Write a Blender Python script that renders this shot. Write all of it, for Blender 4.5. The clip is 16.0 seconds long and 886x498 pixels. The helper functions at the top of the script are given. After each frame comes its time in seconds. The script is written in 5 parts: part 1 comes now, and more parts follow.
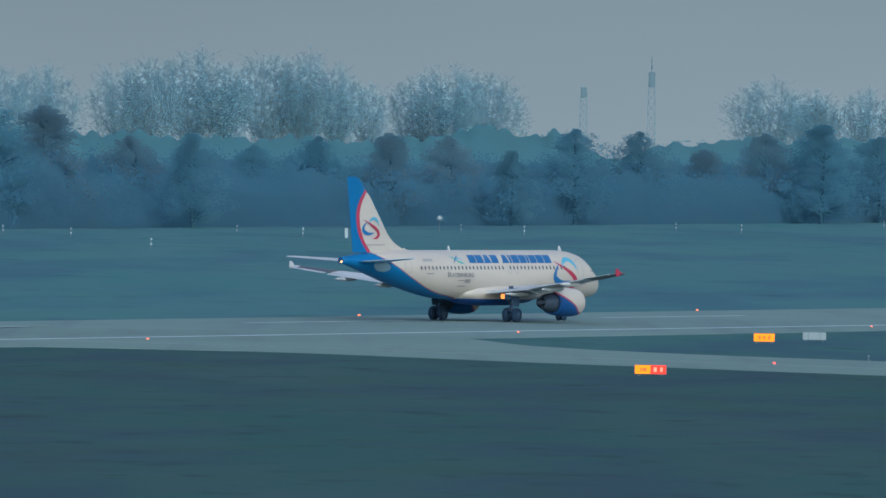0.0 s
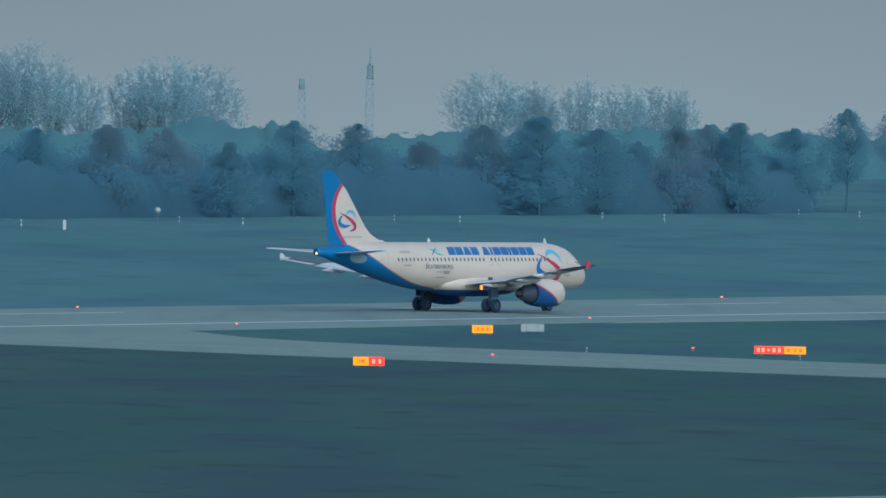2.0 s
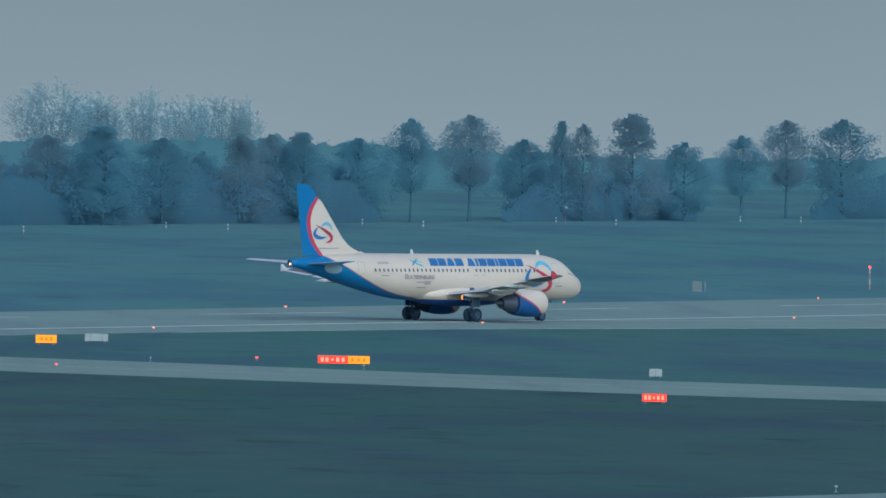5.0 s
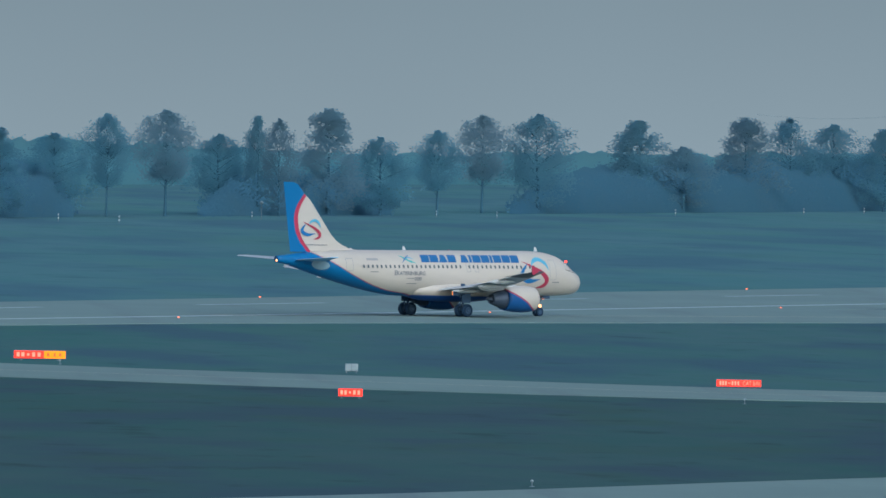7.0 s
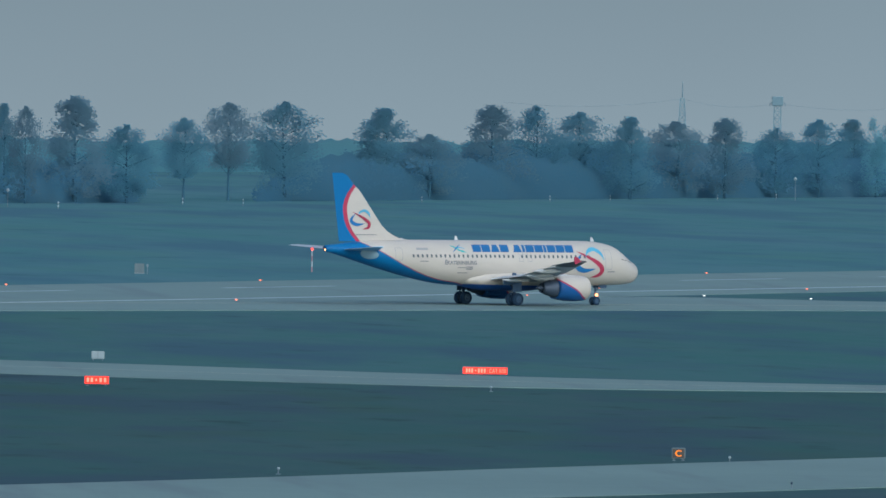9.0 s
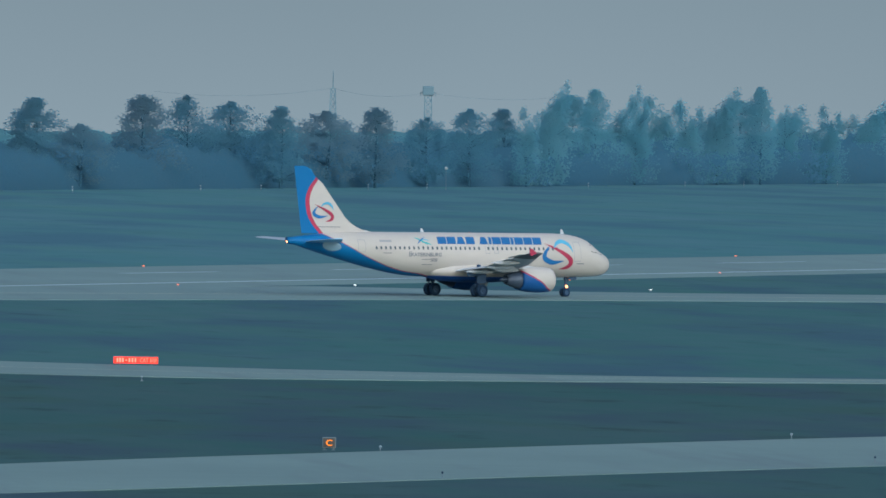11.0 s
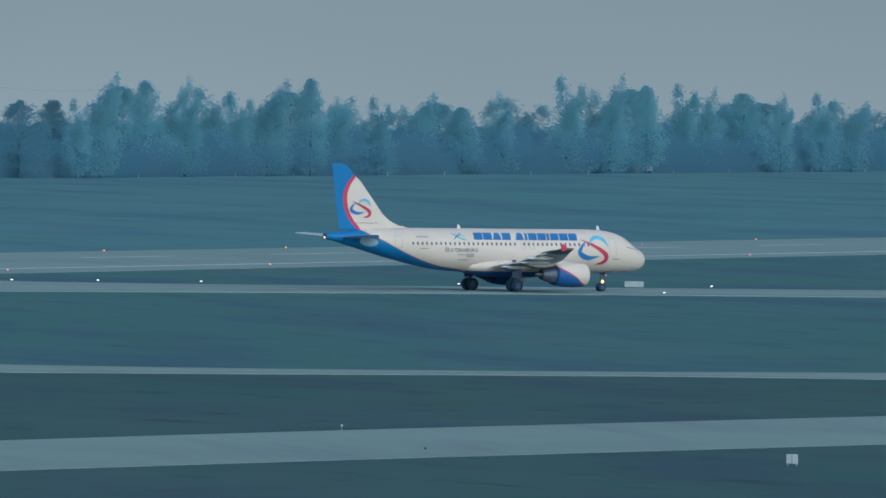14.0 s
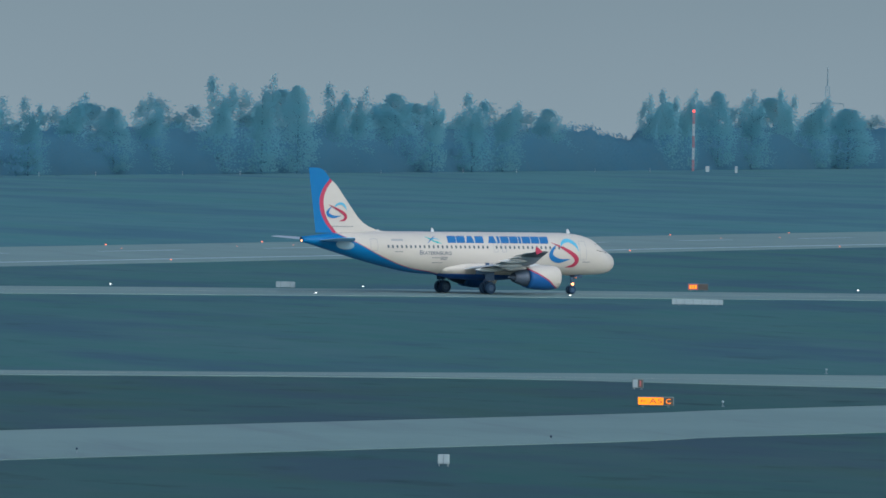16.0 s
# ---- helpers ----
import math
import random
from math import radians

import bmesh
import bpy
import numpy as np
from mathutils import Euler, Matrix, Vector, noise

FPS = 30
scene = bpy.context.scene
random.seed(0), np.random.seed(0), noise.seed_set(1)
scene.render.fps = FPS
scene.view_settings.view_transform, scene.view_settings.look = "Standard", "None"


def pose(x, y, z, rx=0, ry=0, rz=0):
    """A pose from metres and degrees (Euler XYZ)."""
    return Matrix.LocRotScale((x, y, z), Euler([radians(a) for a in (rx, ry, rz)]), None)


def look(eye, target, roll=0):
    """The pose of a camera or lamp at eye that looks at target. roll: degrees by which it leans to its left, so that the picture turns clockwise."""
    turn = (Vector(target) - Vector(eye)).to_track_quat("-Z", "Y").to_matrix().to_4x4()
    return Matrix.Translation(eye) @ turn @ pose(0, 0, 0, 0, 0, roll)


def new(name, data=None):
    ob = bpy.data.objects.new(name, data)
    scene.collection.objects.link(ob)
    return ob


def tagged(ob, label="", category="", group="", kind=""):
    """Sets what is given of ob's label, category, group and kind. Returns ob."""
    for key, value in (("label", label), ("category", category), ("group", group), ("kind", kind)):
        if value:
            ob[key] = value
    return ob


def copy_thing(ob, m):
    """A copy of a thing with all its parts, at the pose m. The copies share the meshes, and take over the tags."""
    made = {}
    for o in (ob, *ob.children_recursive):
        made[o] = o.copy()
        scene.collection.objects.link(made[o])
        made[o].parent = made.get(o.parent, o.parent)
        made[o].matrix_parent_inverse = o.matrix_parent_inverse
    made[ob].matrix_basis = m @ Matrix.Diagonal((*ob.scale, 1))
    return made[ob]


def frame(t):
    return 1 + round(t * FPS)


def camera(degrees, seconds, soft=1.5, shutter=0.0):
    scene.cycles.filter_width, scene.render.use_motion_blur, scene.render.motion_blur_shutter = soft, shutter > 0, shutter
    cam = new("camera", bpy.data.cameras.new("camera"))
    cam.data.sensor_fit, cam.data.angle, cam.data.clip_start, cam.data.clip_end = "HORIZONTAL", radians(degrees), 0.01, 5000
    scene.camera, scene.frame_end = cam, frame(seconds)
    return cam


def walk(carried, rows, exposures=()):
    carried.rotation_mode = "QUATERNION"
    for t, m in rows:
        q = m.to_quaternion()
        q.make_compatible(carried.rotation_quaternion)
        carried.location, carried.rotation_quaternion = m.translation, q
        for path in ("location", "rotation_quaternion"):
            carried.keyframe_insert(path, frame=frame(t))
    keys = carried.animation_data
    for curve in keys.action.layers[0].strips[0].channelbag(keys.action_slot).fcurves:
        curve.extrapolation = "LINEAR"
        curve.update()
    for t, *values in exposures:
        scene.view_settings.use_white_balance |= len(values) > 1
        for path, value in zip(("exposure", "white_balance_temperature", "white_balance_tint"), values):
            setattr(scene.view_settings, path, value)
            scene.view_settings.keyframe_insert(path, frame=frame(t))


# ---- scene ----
# A long lens on a raised terrace follows an airliner along a runway and off it.
cam = camera(3.75, 16.0, soft=1.6)
EYE = Vector((0.0, 0.0, 18.0))
# seconds, azimuth to the right of +Y, depression
SWING = (
    (0.0, -0.0478, 0.6017), (0.5, 0.2066, 0.6080), (1.0, 0.4919, 0.6135), (1.5, 0.8438, 0.6163),
    (2.0, 1.1453, 0.6186), (2.5, 1.4961, 0.6154), (3.0, 1.8403, 0.6065), (3.5, 2.1558, 0.5943),
    (4.0, 2.4302, 0.5773), (4.5, 2.6816, 0.5616), (5.0, 2.9914, 0.5499), (5.5, 3.3451, 0.5432),
    (6.0, 3.7044, 0.5418), (6.5, 4.0259, 0.5452), (7.0, 4.2786, 0.5526), (7.5, 4.4627, 0.5627),
    (8.0, 4.6281, 0.5738), (8.5, 4.8920, 0.5838), (9.0, 5.3533, 0.5893), (9.5, 5.8310, 0.5956),
    (10.0, 6.2369, 0.6018), (10.5, 6.5591, 0.6073), (11.0, 6.8327, 0.6115), (11.5, 7.1106, 0.6143),
    (12.0, 7.4333, 0.6158), (12.5, 7.7995, 0.6166), (13.0, 8.1369, 0.6176), (13.5, 8.4307, 0.6189),
    (14.0, 8.7375, 0.6193), (14.5, 9.1305, 0.6201), (15.0, 9.5285, 0.6162), (15.5, 9.8774, 0.6085),
    (16.0, 10.2129, 0.5960),
)


def aim(az, dip):
    a, d = radians(az), radians(dip)
    return look(EYE, EYE + Vector((math.sin(a) * math.cos(d), math.cos(a) * math.cos(d), -math.sin(d))) * 1000, 0.874)


walk(cam, [(t, aim(a, d)) for t, a, d in SWING], exposures=[(0.0, 0.76, 5870, 7), (16.0, 0.76, 5870, 7)])

# ---- world and light: dull overcast late afternoon ----
world = bpy.data.worlds.new("sky")
scene.world = world
world.use_nodes = True
wn, wl = world.node_tree.nodes, world.node_tree.links
sky = wn.new("ShaderNodeTexSky")
sky.sky_type, sky.sun_disc = "NISHITA", False
sky.sun_elevation, sky.sun_rotation = radians(26.5), radians(163)
sky.dust_density, sky.air_density, sky.ozone_density = 2.0, 1.0, 1.5
wn["Background"].inputs["Strength"].default_value = 0.106
wl.new(sky.outputs[0], wn["Background"].inputs["Color"])
sun = new("sun", bpy.data.lights.new("sun", "SUN"))
sun.data.energy, sun.data.angle, sun.data.color = 1.10, radians(70), (1.0, 0.98, 0.95)
sun.matrix_world = look((0, 0, 0), (-0.255, 0.84, -0.44))


# ---- materials ----
def material(name, a, b=None, rough=0.7, metal=0.0, scale=1.0, scale2=None, bump=0.0, glow=0.0, stretch=(1, 1, 1), space="Object", spread=0.0, gloss=0.5, thin=0.0, contrast=1.5, grain=0.6, patches=(), sheer=0.0):
    """Two-scale mottled surface between colours a and b."""
    m = bpy.data.materials.new(name)
    m.use_nodes = True
    n, l = m.node_tree.nodes, m.node_tree.links
    p = n["Principled BSDF"]
    p.inputs["Roughness"].default_value, p.inputs["Metallic"].default_value = rough, metal
    b = b or tuple(c * 0.8 for c in a)
    src = n.new("ShaderNodeTexCoord").outputs["Object"] if space == "Object" else n.new("ShaderNodeNewGeometry").outputs["Position"]
    mp = n.new("ShaderNodeMapping")
    mp.inputs["Scale"].default_value = stretch
    l.new(src, mp.inputs["Vector"])
    big, fine = n.new("ShaderNodeTexNoise"), n.new("ShaderNodeTexNoise")
    big.inputs["Scale"].default_value, fine.inputs["Scale"].default_value = scale, scale2 or scale * 9
    big.inputs["Detail"].default_value, fine.inputs["Detail"].default_value = 5, 4
    for t in (big, fine):
        l.new(mp.outputs[0], t.inputs["Vector"])
    add, half = n.new("ShaderNodeMath"), n.new("ShaderNodeMath")
    add.operation = half.operation = "MULTIPLY_ADD"
    half.inputs[1].default_value, half.inputs[2].default_value = contrast, 0.5 - contrast / 2 - grain / 2
    l.new(big.outputs["Fac"], half.inputs[0])
    add.inputs[1].default_value = grain
    l.new(fine.outputs["Fac"], add.inputs[0])
    l.new(half.outputs[0], add.inputs[2])
    fac = add.outputs[0]
    if spread:
        oi, ma = n.new("ShaderNodeObjectInfo"), n.new("ShaderNodeMath")
        ma.operation = "MULTIPLY_ADD"
        ma.inputs[1].default_value = spread
        l.new(oi.outputs["Random"], ma.inputs[0])
        l.new(fac, ma.inputs[2])
        fac = ma.outputs[0]
    mix = n.new("ShaderNodeMix")
    mix.data_type, mix.clamp_factor = "RGBA", True
    mix.inputs[6].default_value, mix.inputs[7].default_value = (*a, 1), (*b, 1)
    l.new(fac, mix.inputs[0])
    colour = mix.outputs[2]
    for k, (tint, across, deep, least, share) in enumerate(patches):
        # growths and bare spots of their own colour, some metres across
        pm, pn, pr, px = (n.new("ShaderNode" + q) for q in ("Mapping", "TexNoise", "MapRange", "Mix"))
        pm.inputs["Scale"].default_value = (1 / across, 1 / deep, 1)
        pm.inputs["Location"].default_value = (7.3 * k + 2, 3.1 * k, 0)
        pn.inputs["Scale"].default_value, pn.inputs["Detail"].default_value, pn.inputs["Roughness"].default_value = 1.0, 4, 0.55
        pr.inputs["From Min"].default_value, pr.inputs["From Max"].default_value, pr.inputs["To Max"].default_value = least, least + 0.16, share
        px.data_type = "RGBA"
        l.new(src, pm.inputs["Vector"])
        l.new(pm.outputs[0], pn.inputs["Vector"])
        l.new(pn.outputs["Fac"], pr.inputs["Value"])
        l.new(pr.outputs[0], px.inputs[0])
        l.new(colour, px.inputs[6])
        px.inputs[7].default_value = (*tint, 1)
        colour = px.outputs[2]
    l.new(colour, p.inputs["Base Color"])
    p.inputs["Specular IOR Level"].default_value = gloss
    if thin:
        tr, ms = n.new("ShaderNodeBsdfTranslucent"), n.new("ShaderNodeMixShader")
        hv = n.new("ShaderNodeHueSaturation")
        hv.inputs["Value"].default_value = 1.7
        l.new(colour, hv.inputs["Color"])
        l.new(hv.outputs[0], tr.inputs["Color"])
        ms.inputs[0].default_value = thin
        l.new(p.outputs[0], ms.inputs[1])
        l.new(tr.outputs[0], ms.inputs[2])
        l.new(ms.outputs[0], n["Material Output"].inputs["Surface"])
    if sheer:
        # fine gaps between the leaves and twigs of a clump
        surface_in = n["Material Output"].inputs["Surface"]
        shown, gaps, veil = surface_in.links[0].from_socket, n.new("ShaderNodeBsdfTransparent"), n.new("ShaderNodeMixShader")
        veil.inputs[0].default_value = sheer
        l.new(shown, veil.inputs[1])
        l.new(gaps.outputs[0], veil.inputs[2])
        l.new(veil.outputs[0], surface_in)
    if bump:
        bp = n.new("ShaderNodeBump")
        bp.inputs["Strength"].default_value, bp.inputs["Distance"].default_value = bump, 0.02
        l.new(fine.outputs["Fac"], bp.inputs["Height"])
        l.new(bp.outputs[0], p.inputs["Normal"])
    if glow:
        p.inputs["Emission Color"].default_value, p.inputs["Emission Strength"].default_value = (*a, 1), glow
    return m


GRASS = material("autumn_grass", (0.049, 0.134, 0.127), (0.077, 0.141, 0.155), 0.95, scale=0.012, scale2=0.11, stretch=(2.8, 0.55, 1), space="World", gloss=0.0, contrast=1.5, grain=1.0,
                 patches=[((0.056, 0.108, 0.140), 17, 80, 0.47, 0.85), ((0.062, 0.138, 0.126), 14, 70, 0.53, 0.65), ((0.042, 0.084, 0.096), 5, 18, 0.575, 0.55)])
# near grass: real brown patches, plus lens falloff put in as darker colour
GRASS_NEAR = material("dark_near_grass", (0.040, 0.103, 0.099), (0.063, 0.107, 0.113), 0.95, scale=0.015, scale2=0.13, stretch=(2.6, 0.5, 1), space="World", gloss=0.0, contrast=1.5, grain=1.0,
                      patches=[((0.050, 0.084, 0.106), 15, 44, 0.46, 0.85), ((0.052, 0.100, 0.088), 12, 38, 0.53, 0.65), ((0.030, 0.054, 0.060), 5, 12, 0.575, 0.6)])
# far grass: haze over the distance is put in as a paler colour
GRASS_FAR = material("haze_paled_grass", (0.068, 0.175, 0.180), (0.092, 0.184, 0.210), 0.95, scale=0.012, scale2=0.08, stretch=(2.6, 0.28, 1), space="World", gloss=0.0, contrast=1.5, grain=1.0,
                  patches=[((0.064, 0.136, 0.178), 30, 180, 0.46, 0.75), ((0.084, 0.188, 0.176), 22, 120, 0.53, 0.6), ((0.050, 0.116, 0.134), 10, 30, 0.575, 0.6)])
PAVE = material("grey_concrete", (0.166, 0.250, 0.234), (0.126, 0.196, 0.194), 0.8, scale=0.03, scale2=0.35, space="World", gloss=0.15, patches=[((0.118, 0.166, 0.178), 5, 90, 0.54, 0.6)])
PAVE_OLD = material("weathered_asphalt", (0.166, 0.248, 0.230), (0.128, 0.196, 0.190), 0.85, scale=0.03, scale2=0.35, space="World", gloss=0.15, patches=[((0.116, 0.162, 0.172), 4, 60, 0.54, 0.6)])
PAINT_W = material("worn_white_paint", (0.52, 0.60, 0.62), (0.28, 0.37, 0.41), 0.8, scale=0.2, scale2=1.5, space="World", gloss=0.1)
PAINT_Y = material("worn_yellow_paint", (0.50, 0.48, 0.36), (0.34, 0.34, 0.28), 0.8, scale=0.2, scale2=1.5, space="World", gloss=0.1)
# haze is put into the bark, leaf and twig colours: blue-grey and pale
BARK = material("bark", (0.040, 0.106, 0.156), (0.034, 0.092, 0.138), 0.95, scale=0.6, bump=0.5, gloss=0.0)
LEAF = material("hazed_autumn_leaves", (0.073, 0.218, 0.298), (0.096, 0.214, 0.278), 0.9, scale=0.25, scale2=1.5, spread=0.5, gloss=0.0, thin=0.55, sheer=0.28)
LEAF_THIN = material("hazed_thinning_leaves", (0.111, 0.307, 0.379), (0.134, 0.300, 0.361), 0.9, scale=0.25, scale2=1.5, spread=0.4, gloss=0.0, thin=0.55, sheer=0.38)
LEAF_RUST = material("hazed_rust_leaves", (0.098, 0.214, 0.280), (0.121, 0.209, 0.264), 0.9, scale=0.25, scale2=1.5, spread=0.4, gloss=0.0, thin=0.55, sheer=0.28)
# undergrowth set darker and bluer than the crowns to carry the haze's gradient
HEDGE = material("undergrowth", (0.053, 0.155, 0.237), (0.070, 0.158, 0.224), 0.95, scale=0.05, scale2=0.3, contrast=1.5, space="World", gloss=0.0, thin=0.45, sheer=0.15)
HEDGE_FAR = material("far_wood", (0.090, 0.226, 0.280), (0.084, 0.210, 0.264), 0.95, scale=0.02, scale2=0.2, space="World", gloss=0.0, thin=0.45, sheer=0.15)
TWIG = material("hazed_bare_twigs", (0.193, 0.358, 0.427), (0.170, 0.325, 0.394), 0.95, scale=0.3, gloss=0.0, sheer=0.5)
SPRAY = material("hazed_twig_spray", (0.164, 0.319, 0.385), (0.148, 0.292, 0.357), 0.95, scale=0.3, gloss=0.0, thin=0.5, sheer=0.78)
STEEL = material("galvanised_steel", (0.16, 0.22, 0.26), (0.12, 0.17, 0.20), 0.6, 0.3, scale=0.3)
WHITE_POST = material("white_plastic", (0.28, 0.38, 0.42), (0.22, 0.31, 0.35), 0.5, scale=2.0)
CABINET_GREY = material("dull_grey_cabinet", (0.085, 0.135, 0.155), (0.07, 0.115, 0.135), 0.7, scale=2.0)
GREY_BOX = material("grey_sheet_metal", (0.22, 0.295, 0.325), (0.165, 0.23, 0.265), 0.7, scale=2.0)
DARK = material("black_rubber", (0.009, 0.028, 0.060), (0.014, 0.036, 0.070), 0.9, scale=3.0, gloss=0.2)
SIGN_Y = material("lit_yellow_face", (0.95, 0.225, 0.005), (0.85, 0.195, 0.004), 0.5, gloss=0.1, glow=0.55, scale=2.0)
SIGN_R = material("lit_red_face", (0.95, 0.035, 0.02), (0.8, 0.03, 0.02), 0.5, gloss=0.1, glow=0.65, scale=2.0)
SIGN_O = material("darker_lit_mark", (0.42, 0.10, 0.01), (0.38, 0.09, 0.01), 0.4, glow=0.3, scale=2.0)
SIGN_DR = material("dull_red_face", (0.30, 0.07, 0.08), (0.26, 0.06, 0.07), 0.5, scale=2.0)
# far steel: mist is mixed into the base colour
STEEL_FAR = material("haze_tinted_steel", (0.125, 0.210, 0.254), (0.112, 0.186, 0.230), 0.7, scale=0.3, gloss=0.1)
SIGN_K = material("black_face", (0.02, 0.02, 0.022), (0.03, 0.03, 0.03), 0.4, scale=2.0)
SIGN_LW = material("lit_white_letter", (1.0, 0.24, 0.16), (1.0, 0.22, 0.15), 0.5, gloss=0.1, glow=0.5)
LAMP_O = material("orange_lamp", (1.0, 0.20, 0.07), rough=0.3, glow=1.1)
LAMP_R = material("red_lamp", (1.0, 0.06, 0.04), rough=0.3, glow=1.6)
LAMP_W = material("white_lamp", (1.0, 0.95, 0.85), rough=0.3, glow=1.8)
# mast red and white are dulled in colour to stand for haze
MAST_R = material("hazed_red_mast_paint", (0.20, 0.125, 0.155), (0.18, 0.11, 0.14), 0.6, scale=1.0)
MAST_W = material("hazed_white_mast_paint", (0.27, 0.35, 0.38), (0.23, 0.30, 0.33), 0.6, scale=1.0)


# ---- mesh helpers ----
def put(name, bm, mat, parent=None, label="", smooth=False):
    me = bpy.data.meshes.new(name)
    bm.to_mesh(me)
    bm.free()
    me.materials.append(mat)
    if smooth:
        for f in me.polygons:
            f.use_smooth = True
    ob = new(name, me)
    ob.parent = parent
    return tagged(ob, label)


part = put


def box(bm, sx, sy, sz, x=0, y=0, z=0, bevel=0.0, turn=None):
    """A bevelled box of those sizes with its centre at x, y, z."""
    vs = bmesh.ops.create_cube(bm, size=1.0)["verts"]
    for v in vs:
        v.co = Vector((v.co.x * sx, v.co.y * sy, v.co.z * sz))
    if bevel:
        es = list({e for v in vs for e in v.link_edges})
        vs = [v for v in bmesh.ops.bevel(bm, geom=es, offset=bevel, segments=1, affect="EDGES")["verts"]]
    for v in vs:
        v.co = (turn @ v.co if turn else v.co) + Vector((x, y, z))


def rod(bm, a, b, r0, r1, n=5):
    """A tapered rod from a to b."""
    a, b = Vector(a), Vector(b)
    q = (b - a).to_track_quat("Z", "Y")
    rings = []
    for c, r in ((a, r0), (b, r1)):
        rings.append([bm.verts.new(c + q @ Vector((r * math.cos(2 * math.pi * k / n), r * math.sin(2 * math.pi * k / n), 0))) for k in range(n)])
    for k in range(n):
        bm.faces.new((rings[0][k], rings[0][(k + 1) % n], rings[1][(k + 1) % n], rings[1][k]))
    if n > 3:
        bm.faces.new(rings[0][::-1])
        bm.faces.new(rings[1])


def loft(bm, rings, close=True, caps=True):
    vs = [[bm.verts.new(c) for c in r] for r in rings]
    n = len(vs[0])
    for a, b in zip(vs, vs[1:]):
        for k in range(n if close else n - 1):
            bm.faces.new((a[k], a[(k + 1) % n], b[(k + 1) % n], b[k]))
    if caps and close:
        bm.faces.new(vs[0][::-1])
        bm.faces.new(vs[-1])
    return vs


def raw_mesh(name, verts, faces, mat, parent=None):
    me = bpy.data.meshes.new(name)
    me.from_pydata([tuple(v) for v in verts], [], faces)
    me.materials.append(mat)
    ob = new(name, me)
    ob.parent = parent
    return ob


# ---- ground and pavements ----
def ground_sheet():
    bm = bmesh.new()
    rings = []
    for r in (30, 200, 400, 600, 800, 1000, 1300, 1600, 2000, 2500, 3200, 4000, 4960):
        rings.append([(r * math.cos(2 * math.pi * k / 96), r * math.sin(2 * math.pi * k / 96), 0) for k in range(96)])
    loft(bm, rings[::-1], caps=False)
    bm.faces.new([bm.verts.new((30 * math.cos(2 * math.pi * k / 96), 30 * math.sin(2 * math.pi * k / 96), 0)) for k in range(96)])
    bmesh.ops.remove_doubles(bm, verts=bm.verts, dist=0.001)
    bmesh.ops.recalc_face_normals(bm, faces=bm.faces)
    tagged(put("ground", bm, GRASS), "dark damp autumn grass of the airfield", "grass", kind="structure")


def smooth_line(points, step=8.0):
    """A smooth curve through a few control points."""
    ps = [Vector((*q, 0)) for q in points]
    ps = [ps[0] * 2 - ps[1]] + ps + [ps[-1] * 2 - ps[-2]]
    out = []
    for a, b, c, d in zip(ps, ps[1:], ps[2:], ps[3:]):
        n = max(2, int((c - b).length / step))
        for k in range(n):
            t = k / n
            out.append(0.5 * (2 * b + (c - a) * t + (2 * a - 5 * b + 4 * c - d) * t * t + (3 * b - a - 3 * c + d) * t ** 3))
    return out + [ps[-2]]


def strip(name, side_a, side_b, z, mat, label, category="pavement", n=120):
    """A slab of pavement between two smooth edges, standing z above the grass."""
    bm = bmesh.new()

    def even(pts):
        cum = [0.0]
        for a, b in zip(pts, pts[1:]):
            cum.append(cum[-1] + (b - a).length)
        xs = np.linspace(0, cum[-1], n)
        return [Vector((float(np.interp(x, cum, [p.x for p in pts])), float(np.interp(x, cum, [p.y for p in pts])), 0)) for x in xs]

    A, B = even(smooth_line(side_a)), even(smooth_line(side_b))
    rings = []
    for a, b in zip(A, B):
        rings.append([Vector((a.x, a.y, -0.1)), Vector((a.x, a.y, z)), Vector((b.x, b.y, z)), Vector((b.x, b.y, -0.1))])
    loft(bm, rings)
    bmesh.ops.recalc_face_normals(bm, faces=bm.faces)
    return tagged(put(name, bm, mat), label, category, kind="structure")


def painted_line(points, width, mat, z, label, gap=0.0, dash=0.0):
    """Paint along a smooth curve; with dash, broken."""
    pts = smooth_line(points, 4.0)
    bm = bmesh.new()
    run = 0.0
    for a, b in zip(pts, pts[1:]):
        d = b - a
        run += d.length
        if dash and run % (dash + gap) > dash:
            continue
        s = Vector((d.y, -d.x, 0)).normalized() * width / 2
        bm.faces.new([bm.verts.new(Vector((q.x, q.y, z))) for q in (a + s, a - s, b - s, b + s)])
    bmesh.ops.remove_doubles(bm, verts=bm.verts, dist=0.001)
    bmesh.ops.recalc_face_normals(bm, faces=bm.faces)
    return tagged(put("trim", bm, mat), label, "marking", kind="structure")


UX, UY = 0.4493, 0.8934      # direction of the runway


def along(px, py, d, side=0.0):
    """A point d metres along the runway from px, py and side metres to its near side."""
    return px + UX * d + UY * side, py + UY * d - UX * side


ground_sheet()
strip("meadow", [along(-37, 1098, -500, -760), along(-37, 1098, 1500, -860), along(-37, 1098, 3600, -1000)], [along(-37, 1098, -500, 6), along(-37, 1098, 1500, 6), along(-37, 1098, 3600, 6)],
      0.02, GRASS_FAR, "far grass between runway and wood, its colour paled for haze", "grass")
